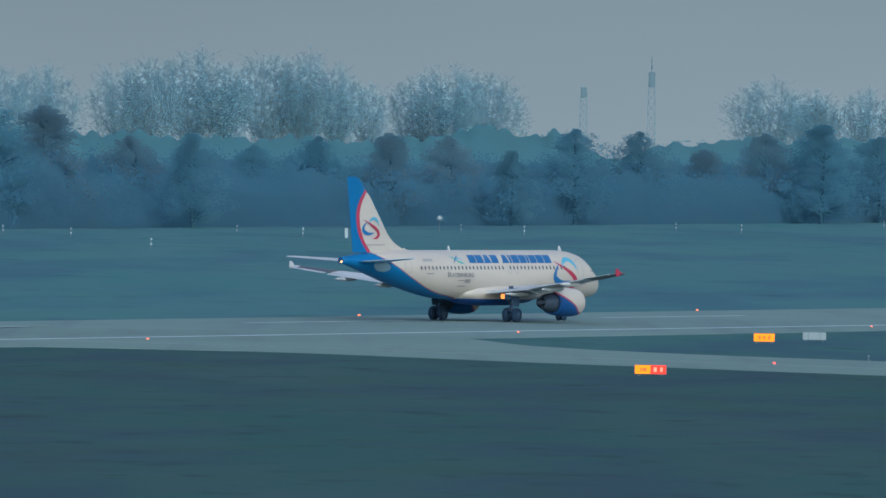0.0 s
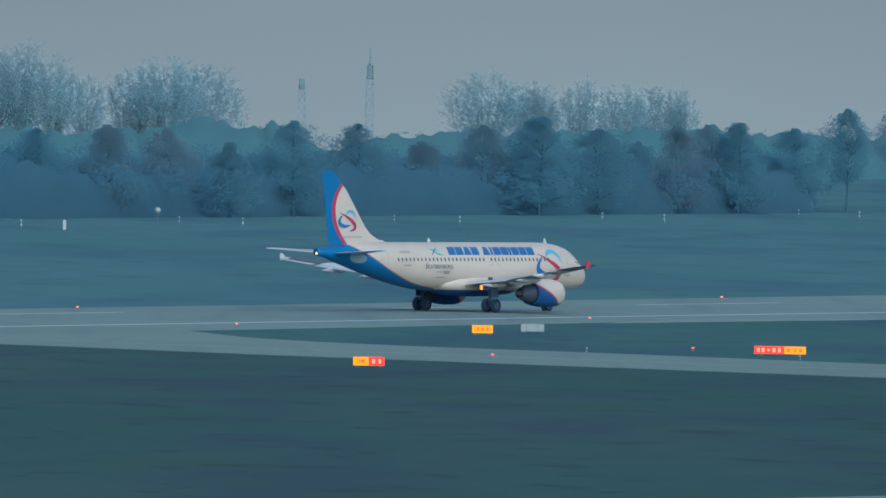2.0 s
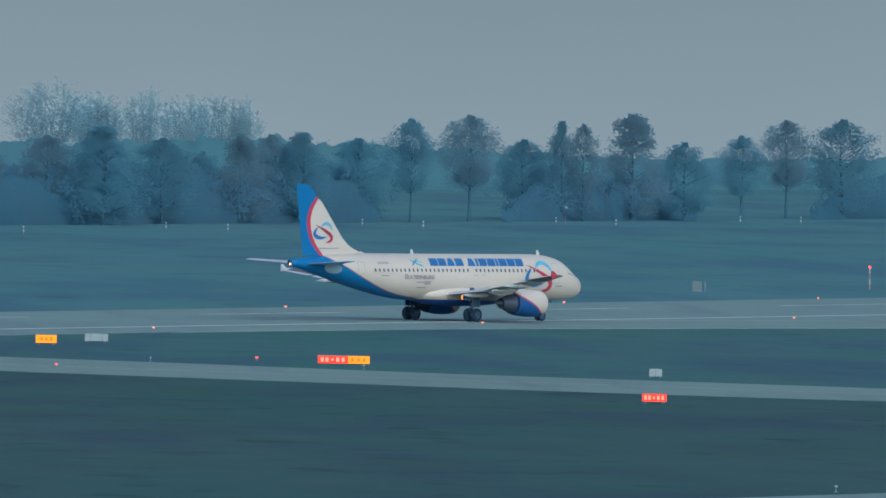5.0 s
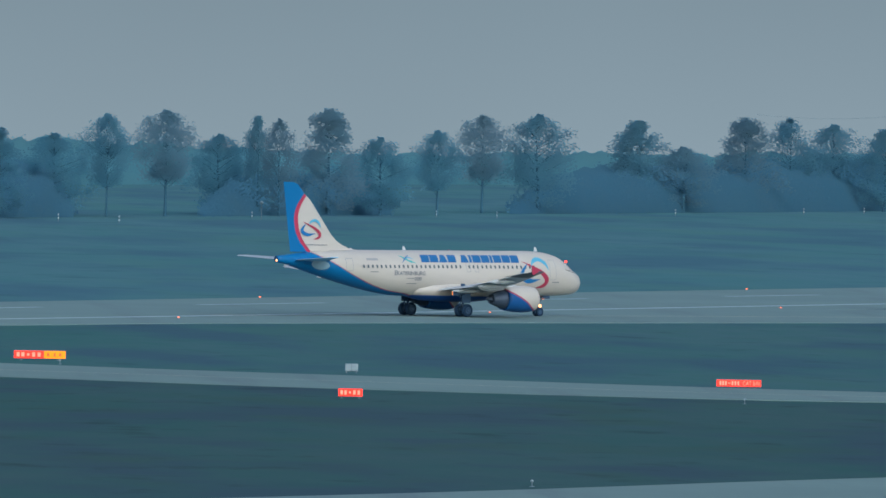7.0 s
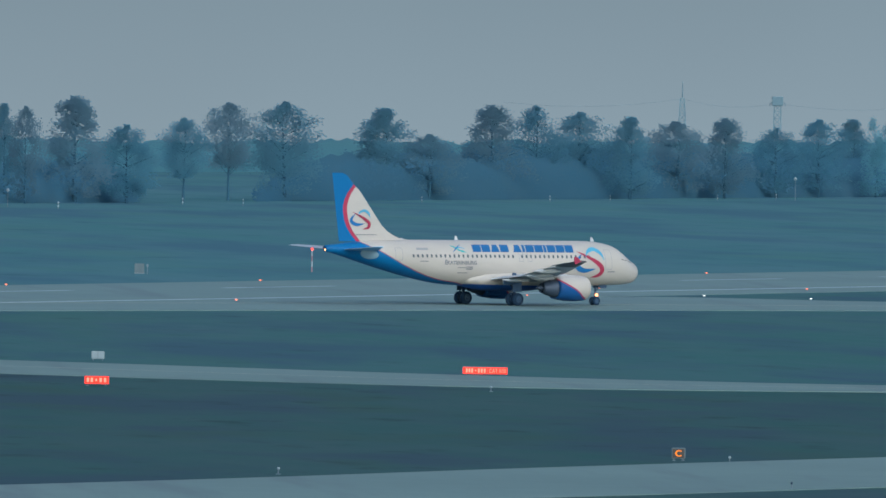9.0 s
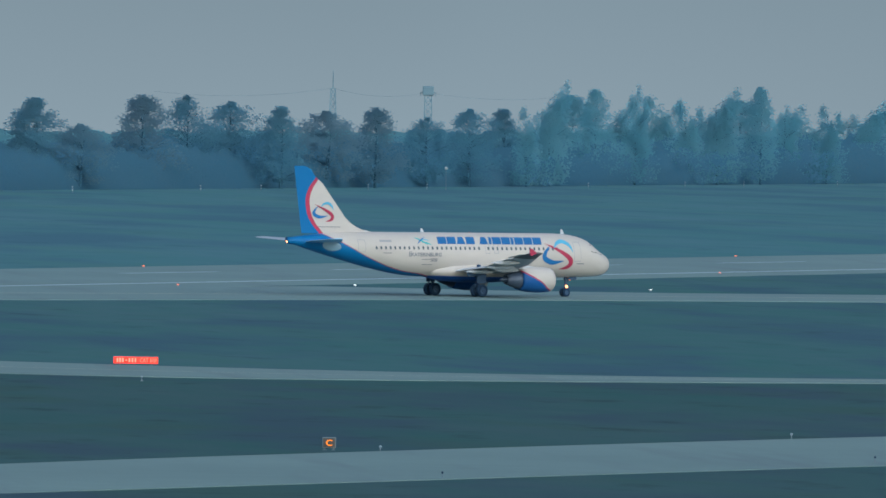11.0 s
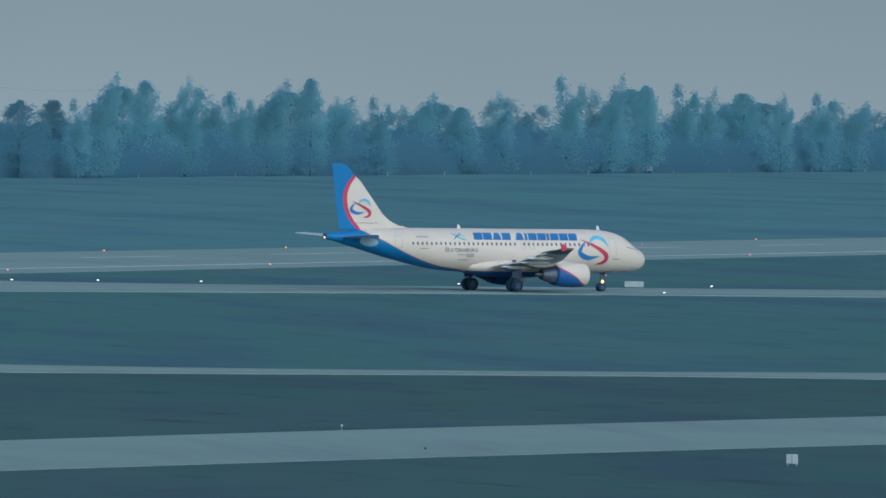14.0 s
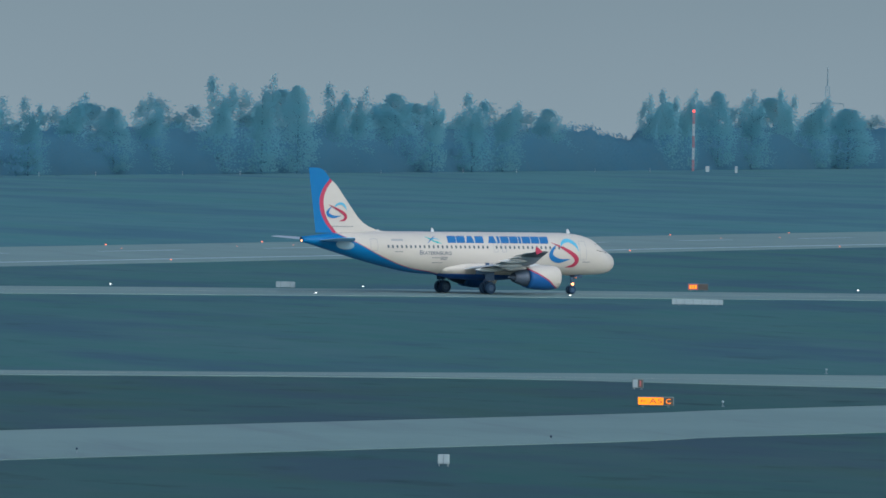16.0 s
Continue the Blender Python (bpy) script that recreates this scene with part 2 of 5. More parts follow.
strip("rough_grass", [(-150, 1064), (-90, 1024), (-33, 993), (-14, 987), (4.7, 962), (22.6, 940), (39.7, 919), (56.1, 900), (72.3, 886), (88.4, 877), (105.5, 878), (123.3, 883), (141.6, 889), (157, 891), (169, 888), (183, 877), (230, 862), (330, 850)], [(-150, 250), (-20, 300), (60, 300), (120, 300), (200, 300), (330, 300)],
      0.012, GRASS_NEAR, "dark near grass with brown patches and lens falloff in its tone", "grass")
strip("runway", [along(-37, 1098, -400), along(-37, 1098, 400), along(153, 1476, 300), along(153, 1476, 1600)],
      [along(-23, 1003, -400), along(2, 1053, 0), along(2, 1053, 150), along(147, 1328, 0), along(147, 1328, 400), along(147, 1328, 1800)],
      0.04, PAVE, "broad grey concrete runway, damp and pale")
strip("taxiway_exit", [(100, 1256), (124, 1288), (145, 1316), (160, 1304), (176, 1301.5), (193, 1306), (211, 1312), (245, 1320.5), (280, 1328), (420, 1362)],
      [(36, 1118), (61, 1157.8), (76.4, 1174), (92, 1189.5), (108, 1203), (124, 1217), (141, 1231), (157, 1241.8), (174, 1250.8), (191, 1258.8), (224, 1269.3), (258, 1278), (420, 1318)],
      0.044, PAVE, "curved grey concrete taxiway leaving the runway")
strip("taxiway_near", [(-60, 1040), (-25, 1075), (-6, 1062), (1, 1050), (6, 1022), (14, 1003), (23, 990), (32, 979.5), (50, 953.5), (67, 935), (83, 917), (99.5, 903.5), (116, 896.5), (134, 896.5), (152, 900.5), (171, 907.5), (190, 911), (240, 920), (330, 940)],
      [(-150, 1060), (-90, 1020), (-33, 989), (-14, 983), (4.7, 958), (22.6, 936.5), (39.7, 916), (56.1, 896.6), (72.3, 882.5), (88.4, 873), (105.5, 874), (123.3, 879), (141.6, 885), (157, 887), (169, 884), (183, 873), (230, 858), (330, 846)],
      0.048, PAVE_OLD, "grey asphalt taxiway curving through the grass")
strip("taxiway_front", [(-60, 520), (35, 631), (71, 682), (107, 731), (153, 788), (175, 818), (300, 970)],
      [(-40, 498), (35, 590), (65, 628), (99, 672), (141, 723), (161, 750), (310, 920)],
      0.04, PAVE_OLD, "straight grey asphalt taxiway with grass on both sides")
painted_line([along(-37, 1098, d, w) for d, w in ((-380, 36), (-72, 40), (80, 43), (190, 47), (350, 49.2), (600, 51), (1500, 54))], 1.5, PAINT_W, 0.052, "worn white line along the runway's edge")
painted_line([along(-37, 1098, d, w) for d, w in ((-300, 9), (-60, 12), (80, 13.6), (260, 18.5), (600, 22), (1500, 26))], 1.0, PAINT_W, 0.052, "worn white dashes along the middle of the runway", 34, 30)
painted_line([(70, 1212), (99, 1235), (122, 1250), (154, 1268), (195, 1284), (238, 1297), (420, 1340)], 0.8, PAINT_Y, 0.056, "worn yellow taxiway centre line")
painted_line([(-90, 1050), (-20, 1008), (18, 966), (54, 926), (90, 892), (118, 888), (152, 893.5), (185, 892), (330, 893)], 0.3, PAINT_Y, 0.056, "worn yellow taxiway centre line")


# ---- distance ----
def backdrop():
    bm = bmesh.new()
    rings = []
    for z in (-60, 0, 40, 80, 140, 220, 400, 900):
        rings.append([(4950 * math.sin(radians(a)), 4950 * math.cos(radians(a)), z) for a in range(-14, 29, 2)])
    loft(bm, rings, close=False)
    m = bpy.data.materials.new("hazy_sky")
    m.use_nodes = True
    n, l = m.node_tree.nodes, m.node_tree.links
    n.remove(n["Principled BSDF"])
    em, ge, se, mr, cr, no, mx = (n.new("ShaderNode" + k) for k in ("Emission", "NewGeometry", "SeparateXYZ", "MapRange", "ValToRGB", "TexNoise", "MixRGB"))
    l.new(ge.outputs["Position"], se.inputs[0])
    l.new(se.outputs["Z"], mr.inputs["Value"])
    mr.inputs["From Min"].default_value, mr.inputs["From Max"].default_value = 0, 120
    l.new(mr.outputs[0], cr.inputs[0])
    e = cr.color_ramp.elements
    e[0].position, e[0].color = 0.0, (*SKY_LOW, 1)
    e[1].position, e[1].color = 1.0, (*SKY_HIGH, 1)
    no.inputs["Scale"].default_value = 0.004
    l.new(ge.outputs["Position"], no.inputs["Vector"])
    mx.blend_type, mx.inputs[0].default_value = "OVERLAY", 0.12
    l.new(cr.outputs[0], mx.inputs[1])
    l.new(no.outputs["Fac"], mx.inputs[2])
    l.new(mx.outputs[0], em.inputs["Color"])
    l.new(em.outputs[0], n["Material Output"].inputs["Surface"])
    tagged(put("backdrop", bm, m, smooth=True), "dull grey hazy evening sky", "sky", kind="structure")


SKY_LOW, SKY_HIGH = (0.162, 0.198, 0.213), (0.117, 0.147, 0.162)
backdrop()

# the wood's edge runs almost along the runway
WOOD_A, WOOD_D = Vector((-63, 1870)), Vector((0.3700, 0.9290))


def wood(az, behind=0.0):
    """The point of the wood's edge, or that far behind it, at an azimuth."""
    a = WOOD_A + Vector((-WOOD_D.y, WOOD_D.x)) * behind
    v = Vector((math.sin(radians(az)), math.cos(radians(az))))
    k = (a.x * WOOD_D.y - a.y * WOOD_D.x) / (v.x * WOOD_D.y - v.y * WOOD_D.x)
    return v.x * k, v.y * k


def leaves(rng, centres, radii, per, size, outward, jitter=0.12, tall=0.9):
    """Small tilted leaf clumps, four corners each, round the given centres. outward gives the side that each one turns to the light."""
    n = len(centres) * per
    c = np.repeat(centres, per, 0) + np.clip(rng.normal(0, 1, (n, 3)), -1.6, 1.6) * np.repeat(radii, per)[:, None] * np.array((1, 1, tall)) * 0.5
    out = outward(c) + rng.normal(0, jitter, (n, 3))
    out /= np.linalg.norm(out, axis=1)[:, None]
    face = out + rng.normal(0, 0.28, (n, 3))
    u = np.cross(face, rng.normal(0, 1, (n, 3)))
    u /= np.linalg.norm(u, axis=1)[:, None]
    w = np.cross(face, u)
    w /= np.linalg.norm(w, axis=1)[:, None]
    w *= np.sign(np.sum(np.cross(u, w) * out, 1))[:, None]
    s = rng.uniform(0.55, 1.25, n)[:, None] * size
    v = np.stack([c + u * s, c + w * s * 0.8, c - u * s * 0.9, c - w * s * 0.7], 1).reshape(-1, 3)
    return v, [(4 * k, 4 * k + 1, 4 * k + 2, 4 * k + 3) for k in range(n)], np.repeat(out, 4, 0)


def leaf_mesh(name, found, mat, parent=None, floor=0.0):
    vs, fs, ns, start = [], [], [], 0
    for v, f, nrm in found:
        vs.append(v)
        ns.append(nrm)
        fs += [tuple(k + start for k in t) for t in f]
        start += len(v)
    v = np.concatenate(vs)
    v[:, 2] = np.maximum(v[:, 2], floor)
    ob = raw_mesh(name, v, fs, mat, parent)
    ob.data.normals_split_custom_set_from_vertices(np.concatenate(ns).tolist())
    return ob


def tree_kind(seed, shape, leaf, high=16.0, wide=4.2, clumps=215, per=38, size=0.165, low=0.10):
    """A tree with a tapered trunk, limbs and a ragged crown."""
    rng = np.random.default_rng(seed)
    tree = new("tree")
    bm = bmesh.new()
    lean = rng.normal(0, 0.25, 2)
    knots = [Vector((lean[0] * f, lean[1] * f, f * high * 0.85)) for f in (0, 0.25, 0.5, 0.75, 1.0)]
    for k in range(4):
        rod(bm, knots[k], knots[k + 1], 0.24 * (1 - 0.23 * k), 0.24 * (1 - 0.23 * (k + 1)), 6)
    hs = low + (1 - low) * rng.uniform(0, 1, clumps) ** 0.9
    t = (hs - low) / (1 - low)
    if shape == "oval":
        env = np.sin(np.pi * np.clip(t * 0.93 + 0.09, 0, 1)) ** 0.5
    elif shape == "cone":
        env = (1 - t) ** 0.45 * np.minimum(1, 0.5 + 3.2 * t)
    else:
        env = (1 - t) ** 0.75 * np.minimum(1, 0.7 + 2 * t) * (0.82 + 0.2 * np.sin(t * 13 + seed) * (t > 0.3))
        # several leading shoots of unlike height make a ragged top
        stem = rng.integers(0, 4, clumps)
        hs = hs * np.array((1.0, 0.90, 0.80, 0.68))[stem]
        fork = np.array((0.05, -0.34, 0.44, 0.1))[(stem + seed) % 4] * wide * t ** 1.2
    ang = rng.uniform(0, 2 * np.pi, clumps)
    lobes = 1 + 0.22 * np.sin(ang * 3 + seed) + rng.normal(0, 0.13, clumps)
    rad = wide * env * np.sqrt(rng.uniform(0.12, 1, clumps)) * lobes
    cs = np.stack([rad * np.cos(ang) + (fork + wide * 0.14 * t ** 2 if shape == "wisp" else 0), rad * np.sin(ang), hs * high], 1)
    for c in cs[:: 5]:
        z = max(0.12 * high, c[2] - 0.35 * np.hypot(c[0], c[1]) - 1.2)
        rod(bm, (lean[0] * z / high, lean[1] * z / high, z), tuple(c), 0.05, 0.02, 4)
    part("trunk", bm, BARK, tree)
    mid = np.array((0, 0, high * 0.45))
    out = lambda c: (c - mid) * (0.22, 0.10, 0.10) / wide + (0, -0.8, 0.42)
    leaf_mesh("crown", [leaves(rng, cs, wide * (0.12 + 0.16 * env), per, size, out, 0.06, 2.4 if shape == "wisp" else 1.1)], leaf, tree, low * high * 0.5)
    return tree


def bare_kind(seed, high=28.0, wide=7.0):
    """A leafless poplar: a trunk that parts into ascending limbs and fine twigs."""
    rng = random.Random(seed)
    tree = new("bare_tree")
    bm, fine = bmesh.new(), bmesh.new()

    def twig(a, d, length, r, level):
        b = a + d * length
        rod(fine if level else bm, a, b, r, r * 0.6, 3)
        if level >= 3:
            return
        for _ in range(3):
            side = Vector((rng.gauss(0, 1), rng.gauss(0, 1), 0)).normalized()
            e = d + side * rng.uniform(0.25, 0.6)
            e.z = max(e.z, 0.7)
            twig(a.lerp(b, rng.uniform(0.2, 1.0)), e.normalized(), length * rng.uniform(0.5, 0.8), max(0.022, r * 0.6), level + 1)

    fork, tips = high * 0.16, []
    rod(bm, (0, 0, 0), (0, 0, fork), 0.50, 0.42, 7)
    for k in range(17):
        t = 2.4 * k + rng.uniform(-0.3, 0.3)
        share = math.sqrt((k + 0.3) / 17)
        reach = wide * 0.80 * share
        top = high * (0.95 - 0.30 * share ** 2.2) * rng.uniform(0.95, 1.0)
        a = Vector((0, 0, fork * rng.uniform(0.75, 1.9)))
        pts = []
        for f in (0, 0.2, 0.4, 0.6, 0.8, 1.0):
            out = reach * math.sin(math.pi * min(0.56, 0.62 * f))
            pts.append(Vector((out * math.cos(t) + rng.gauss(0, 0.12), out * math.sin(t) + rng.gauss(0, 0.12), a.z + (top - a.z) * f)))
        pts[0] = a
        tips += [pts[j].lerp(pts[j + 1], f) for j in (1, 2, 3, 4) for f in (0.3, 0.8)]
        for j in range(5):
            rod(bm, pts[j], pts[j + 1], 0.115 - 0.021 * j, 0.094 - 0.021 * j, 5)
            for _ in range(4 if j > 1 else 3):
                side = Vector((rng.gauss(0, 1) + 0.5 * math.cos(t), rng.gauss(0, 1) + 0.5 * math.sin(t), 2.8)).normalized()
                twig(pts[j].lerp(pts[j + 1], rng.random()), side, high * rng.uniform(0.06, 0.10), 0.042, 1)
        twig(pts[-1], Vector((0.3 * math.cos(t), 0.3 * math.sin(t), 1)).normalized(), high * 0.05, 0.036, 1)
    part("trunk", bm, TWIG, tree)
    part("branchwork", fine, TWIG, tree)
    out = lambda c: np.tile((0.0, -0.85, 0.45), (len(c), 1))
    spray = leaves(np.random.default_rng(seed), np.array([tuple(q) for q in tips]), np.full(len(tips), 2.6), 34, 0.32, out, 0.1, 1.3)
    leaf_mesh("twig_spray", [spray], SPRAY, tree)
    return tree


def plant(kinds, spec, behind, base_h, base_w, label, group, rng):
    for k, (az, high, half) in enumerate(spec):
        x, y = wood(az, behind + rng.uniform(4, 22))
        m = pose(x, y, -0.1, 0, 0, rng.uniform(-40, 40)) @ Matrix.Diagonal((half / base_w, half / base_w, high / base_h, 1))
        kind, text = kinds[k % len(kinds)], label[k % len(label)]
        tagged(copy_thing(kind, m), text, "tree", group)


def retire(kinds):
    """Takes the first pattern of each kind, whose copies now stand, out again."""
    for k in kinds:
        for o in (*k.children_recursive, k):
            bpy.data.objects.remove(o)


def belt(name, az0, az1, behind, deep, count, size, tops, mat, label, seed, heart=0.86):
    """Undergrowth or far wood: a long dense bank with a ragged top, clad in leaf clumps."""
    rng = np.random.default_rng(seed)

    def skyline(a):
        high = np.interp(a, [t[0] for t in tops], [t[1] for t in tops])
        return high * (0.87 + 0.04 * np.sin(a * 17) + 0.03 * np.sin(a * 61 + 1) + 0.02 * np.sin(a * 97))

    az = rng.uniform(az0, az1, count)
    top = skyline(az)
    back = rng.uniform(0, 1, count)
    thick = top > 1.6
    az, top, back = az[thick], top[thick], back[thick]
    count = len(az)
    off = behind + deep * back
    top = top * (0.62 + 0.38 * back)
    xy = np.array([wood(a, o) for a, o in zip(az, off)])
    z = top * rng.uniform(0.02, 1, count) ** 0.7
    c = np.column_stack([xy, z])
    field = np.array((0.1, -0.85, 0.45))
    out = lambda q: np.tile(field, (len(q), 1))
    found = [leaves(rng, c, np.full(count, 1.1), 7, size, out, 0.05)]
    # the tangled heart of the bank
    steps = np.arange(az0, az1, 0.008)
    rough = np.convolve(rng.normal(0, 0.10, len(steps) + 20), np.hanning(23)[1:-1] / 11, "valid") + np.convolve(rng.normal(0, 0.015, len(steps) + 2), np.ones(3) / 3, "valid")
    high = np.maximum(skyline(steps) * (heart + rough), 0.02)
    high[skyline(steps) < 1.6] = 0.02
    rings = ((0.25, 0.0), (0.32, 0.45), (0.5, 0.8), (0.85, 1.0), (1.0, 0.0))
    v = np.array([(*wood(a, behind + deep * f), h * g) for a, h in zip(steps, high) for f, g in rings])
    n = len(rings)
    f = [(k * n + j, (k + 1) * n + j, (k + 1) * n + j + 1, k * n + j + 1) for k in range(len(steps) - 1) for j in range(n - 1)]
    found.append((v, f, np.tile(field / np.linalg.norm(field), (len(v), 1))))
    tagged(leaf_mesh(name, found, mat), label, "shrubs", kind="stuff")


LINDEN = [(-2.0, 17.4, 5.2), (-1.74, 17.0, 5.0), (-1.38, 12.9, 3.6), (-1.11, 13.4, 3.4), (-0.85, 11.7, 2.9), (-0.58, 13.1, 3.3), (-0.28, 13.7, 3.6), (-0.03, 13.3, 3.2),
          (0.24, 11.3, 3.0), (0.51, 14.6, 3.9), (0.78, 14.3, 3.7), (1.05, 11.5, 3.6), (1.31, 14.2, 3.6), (1.55, 15.7, 4.8), (1.8, 13.9, 3.9),
          (1.97, 11.8, 2.8), (2.13, 14.5, 3.5), (2.26, 14.7, 3.3), (2.39, 15.1, 4.0), (2.63, 14.2, 4.3)]
LINDEN_2 = [(2.85, 17.7, 3.6), (3.1, 18.4, 4.7), (3.33, 14.3, 4.2), (3.49, 17.6, 2.8), (3.58, 17.2, 2.5), (3.79, 19.1, 5.6), (4.01, 14.2, 4.4),
            (4.25, 15.5, 3.9), (4.44, 18.4, 4.5), (4.68, 18.7, 5.1), (5.1, 17.8, 5.2), (5.29, 12.9, 3.9), (5.55, 18.7, 5.1), (5.74, 18.8, 4.0), (5.93, 17.6, 4.9),
            (6.14, 16.8, 3.8), (6.33, 16.0, 5.0), (6.54, 16.8, 4.2), (6.76, 15.0, 3.9), (6.94, 16.8, 4.0), (7.08, 16.9, 4.1)]
BIRCH = [(7.18, 17.3, 3.7), (7.28, 23.0, 4.7), (7.47, 21.6, 4.5), (7.64, 22.8, 4.5), (7.85, 19.5, 4.6), (7.99, 22.3, 5.9), (8.17, 22.8, 4.0), (8.27, 18.8, 4.7),
         (8.45, 18.7, 4.1), (8.62, 19.9, 5.5), (8.81, 16.6, 4.9), (8.95, 20.6, 5.7), (9.25, 24.9, 5.4), (9.44, 25.5, 5.2), (9.59, 22.9, 4.5)]
BIRCH_2 = [(9.74, 23.7, 4.9), (9.84, 22.8, 4.6), (10.0, 21.4, 6.9), (10.16, 21.7, 3.9), (10.33, 21.9, 5.6), (10.46, 19.7, 5.6), (10.65, 17.9, 5.7),
           (11.07, 23.0, 4.2), (11.15, 24.1, 4.7), (11.23, 24.3, 4.3), (11.37, 24.0, 5.2), (11.51, 25.1, 6.2), (11.65, 25.4, 4.5), (11.77, 22.9, 6.4),
           (11.92, 19.4, 8.3), (12.15, 22.0, 6.0), (12.35, 21.0, 6.0)]
POPLAR = [(-1.95, 25.0, 6.0), (-1.75, 25.6, 6.3), (-1.42, 26.0, 5.7), (-1.29, 27.8, 5.1), (-1.11, 29.7, 7.8), (-0.97, 26.3, 4.5), (-0.79, 29.4, 7.2), (-0.64, 29.9, 6.6), (-0.51, 27.1, 5.3),
          (-0.38, 23.2, 4.0), (-0.16, 25.2, 6.1), (-0.02, 27.2, 7.4), (0.12, 26.3, 6.8), (1.32, 25.7, 7.9), (1.51, 23.0, 5.8), (1.53, 22.2, 4.4),
          (1.73, 24.1, 5.1), (1.9, 22.6, 5.9), (2.04, 23.0, 6.0), (2.14, 22.1, 3.7)]
trng = random.Random(5)
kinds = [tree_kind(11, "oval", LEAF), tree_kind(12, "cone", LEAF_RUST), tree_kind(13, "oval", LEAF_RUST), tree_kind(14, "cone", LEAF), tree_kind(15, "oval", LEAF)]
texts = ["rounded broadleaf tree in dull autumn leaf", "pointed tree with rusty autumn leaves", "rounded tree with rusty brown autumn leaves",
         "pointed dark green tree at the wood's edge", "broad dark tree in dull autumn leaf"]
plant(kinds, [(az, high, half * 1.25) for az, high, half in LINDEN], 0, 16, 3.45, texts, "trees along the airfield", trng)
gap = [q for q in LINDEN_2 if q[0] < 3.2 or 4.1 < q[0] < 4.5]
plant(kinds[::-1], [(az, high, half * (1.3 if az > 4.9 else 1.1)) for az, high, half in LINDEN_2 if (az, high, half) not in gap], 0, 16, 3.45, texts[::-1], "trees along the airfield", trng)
retire(kinds)
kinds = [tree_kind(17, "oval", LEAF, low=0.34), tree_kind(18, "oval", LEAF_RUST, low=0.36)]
plant(kinds, gap, 0, 16, 3.6, ["rounded tree with its bare trunk in the open", "broad brownish tree on a bare trunk"], "trees along the airfield", trng)
retire(kinds)
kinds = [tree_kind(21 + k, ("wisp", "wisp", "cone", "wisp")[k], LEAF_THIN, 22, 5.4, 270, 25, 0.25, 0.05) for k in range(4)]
texts = ["tall slender tree with thinning autumn leaves", "pale wispy birch with mist put into its leaf colour", "slender tree with ragged top", "tall dark slender tree in the wood's edge"]
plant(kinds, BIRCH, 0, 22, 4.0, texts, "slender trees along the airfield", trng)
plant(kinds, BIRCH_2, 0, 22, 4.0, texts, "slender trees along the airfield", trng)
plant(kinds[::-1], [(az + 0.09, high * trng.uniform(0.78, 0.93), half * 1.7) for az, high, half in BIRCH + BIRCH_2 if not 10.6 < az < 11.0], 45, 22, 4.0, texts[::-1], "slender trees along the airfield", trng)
retire(kinds)
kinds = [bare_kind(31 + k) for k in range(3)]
plant(kinds, POPLAR, 450, 27, 4.4, ["tall leafless poplar, its twig colour paled for mist"] * 3, "bare poplars", trng)
retire(kinds)
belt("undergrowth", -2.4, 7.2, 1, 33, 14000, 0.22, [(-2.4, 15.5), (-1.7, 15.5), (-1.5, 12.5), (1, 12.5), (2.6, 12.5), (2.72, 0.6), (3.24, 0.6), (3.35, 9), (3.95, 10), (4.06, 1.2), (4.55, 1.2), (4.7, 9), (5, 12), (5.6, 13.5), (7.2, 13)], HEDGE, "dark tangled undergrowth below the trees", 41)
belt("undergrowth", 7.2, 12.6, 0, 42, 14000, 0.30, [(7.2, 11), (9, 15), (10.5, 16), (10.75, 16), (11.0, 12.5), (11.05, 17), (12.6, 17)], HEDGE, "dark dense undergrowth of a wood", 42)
belt("far_wood", -2.4, 12.6, 330, 90, 13000, 0.30, [(-2.4, 14.8), (-1.65, 14.8), (-1.45, 12.6), (-0.5, 12.0), (-0.15, 13.1), (0.02, 15.0), (0.23, 15.1), (0.42, 13.9), (0.58, 10.0), (0.67, 6.5), (0.8, 9.6), (0.95, 12.2), (1.6, 13.5), (2.2, 14.8), (2.6, 13.5), (2.8, 12.2), (4, 9.1), (6, 10.4), (9, 11.3), (12.6, 12.2)], HEDGE_FAR, "far wood, its colour blued for mist", 43, 0.97)


# ---- the airliner ----
TALL = 1.003            # height of hull and fin against the tables below


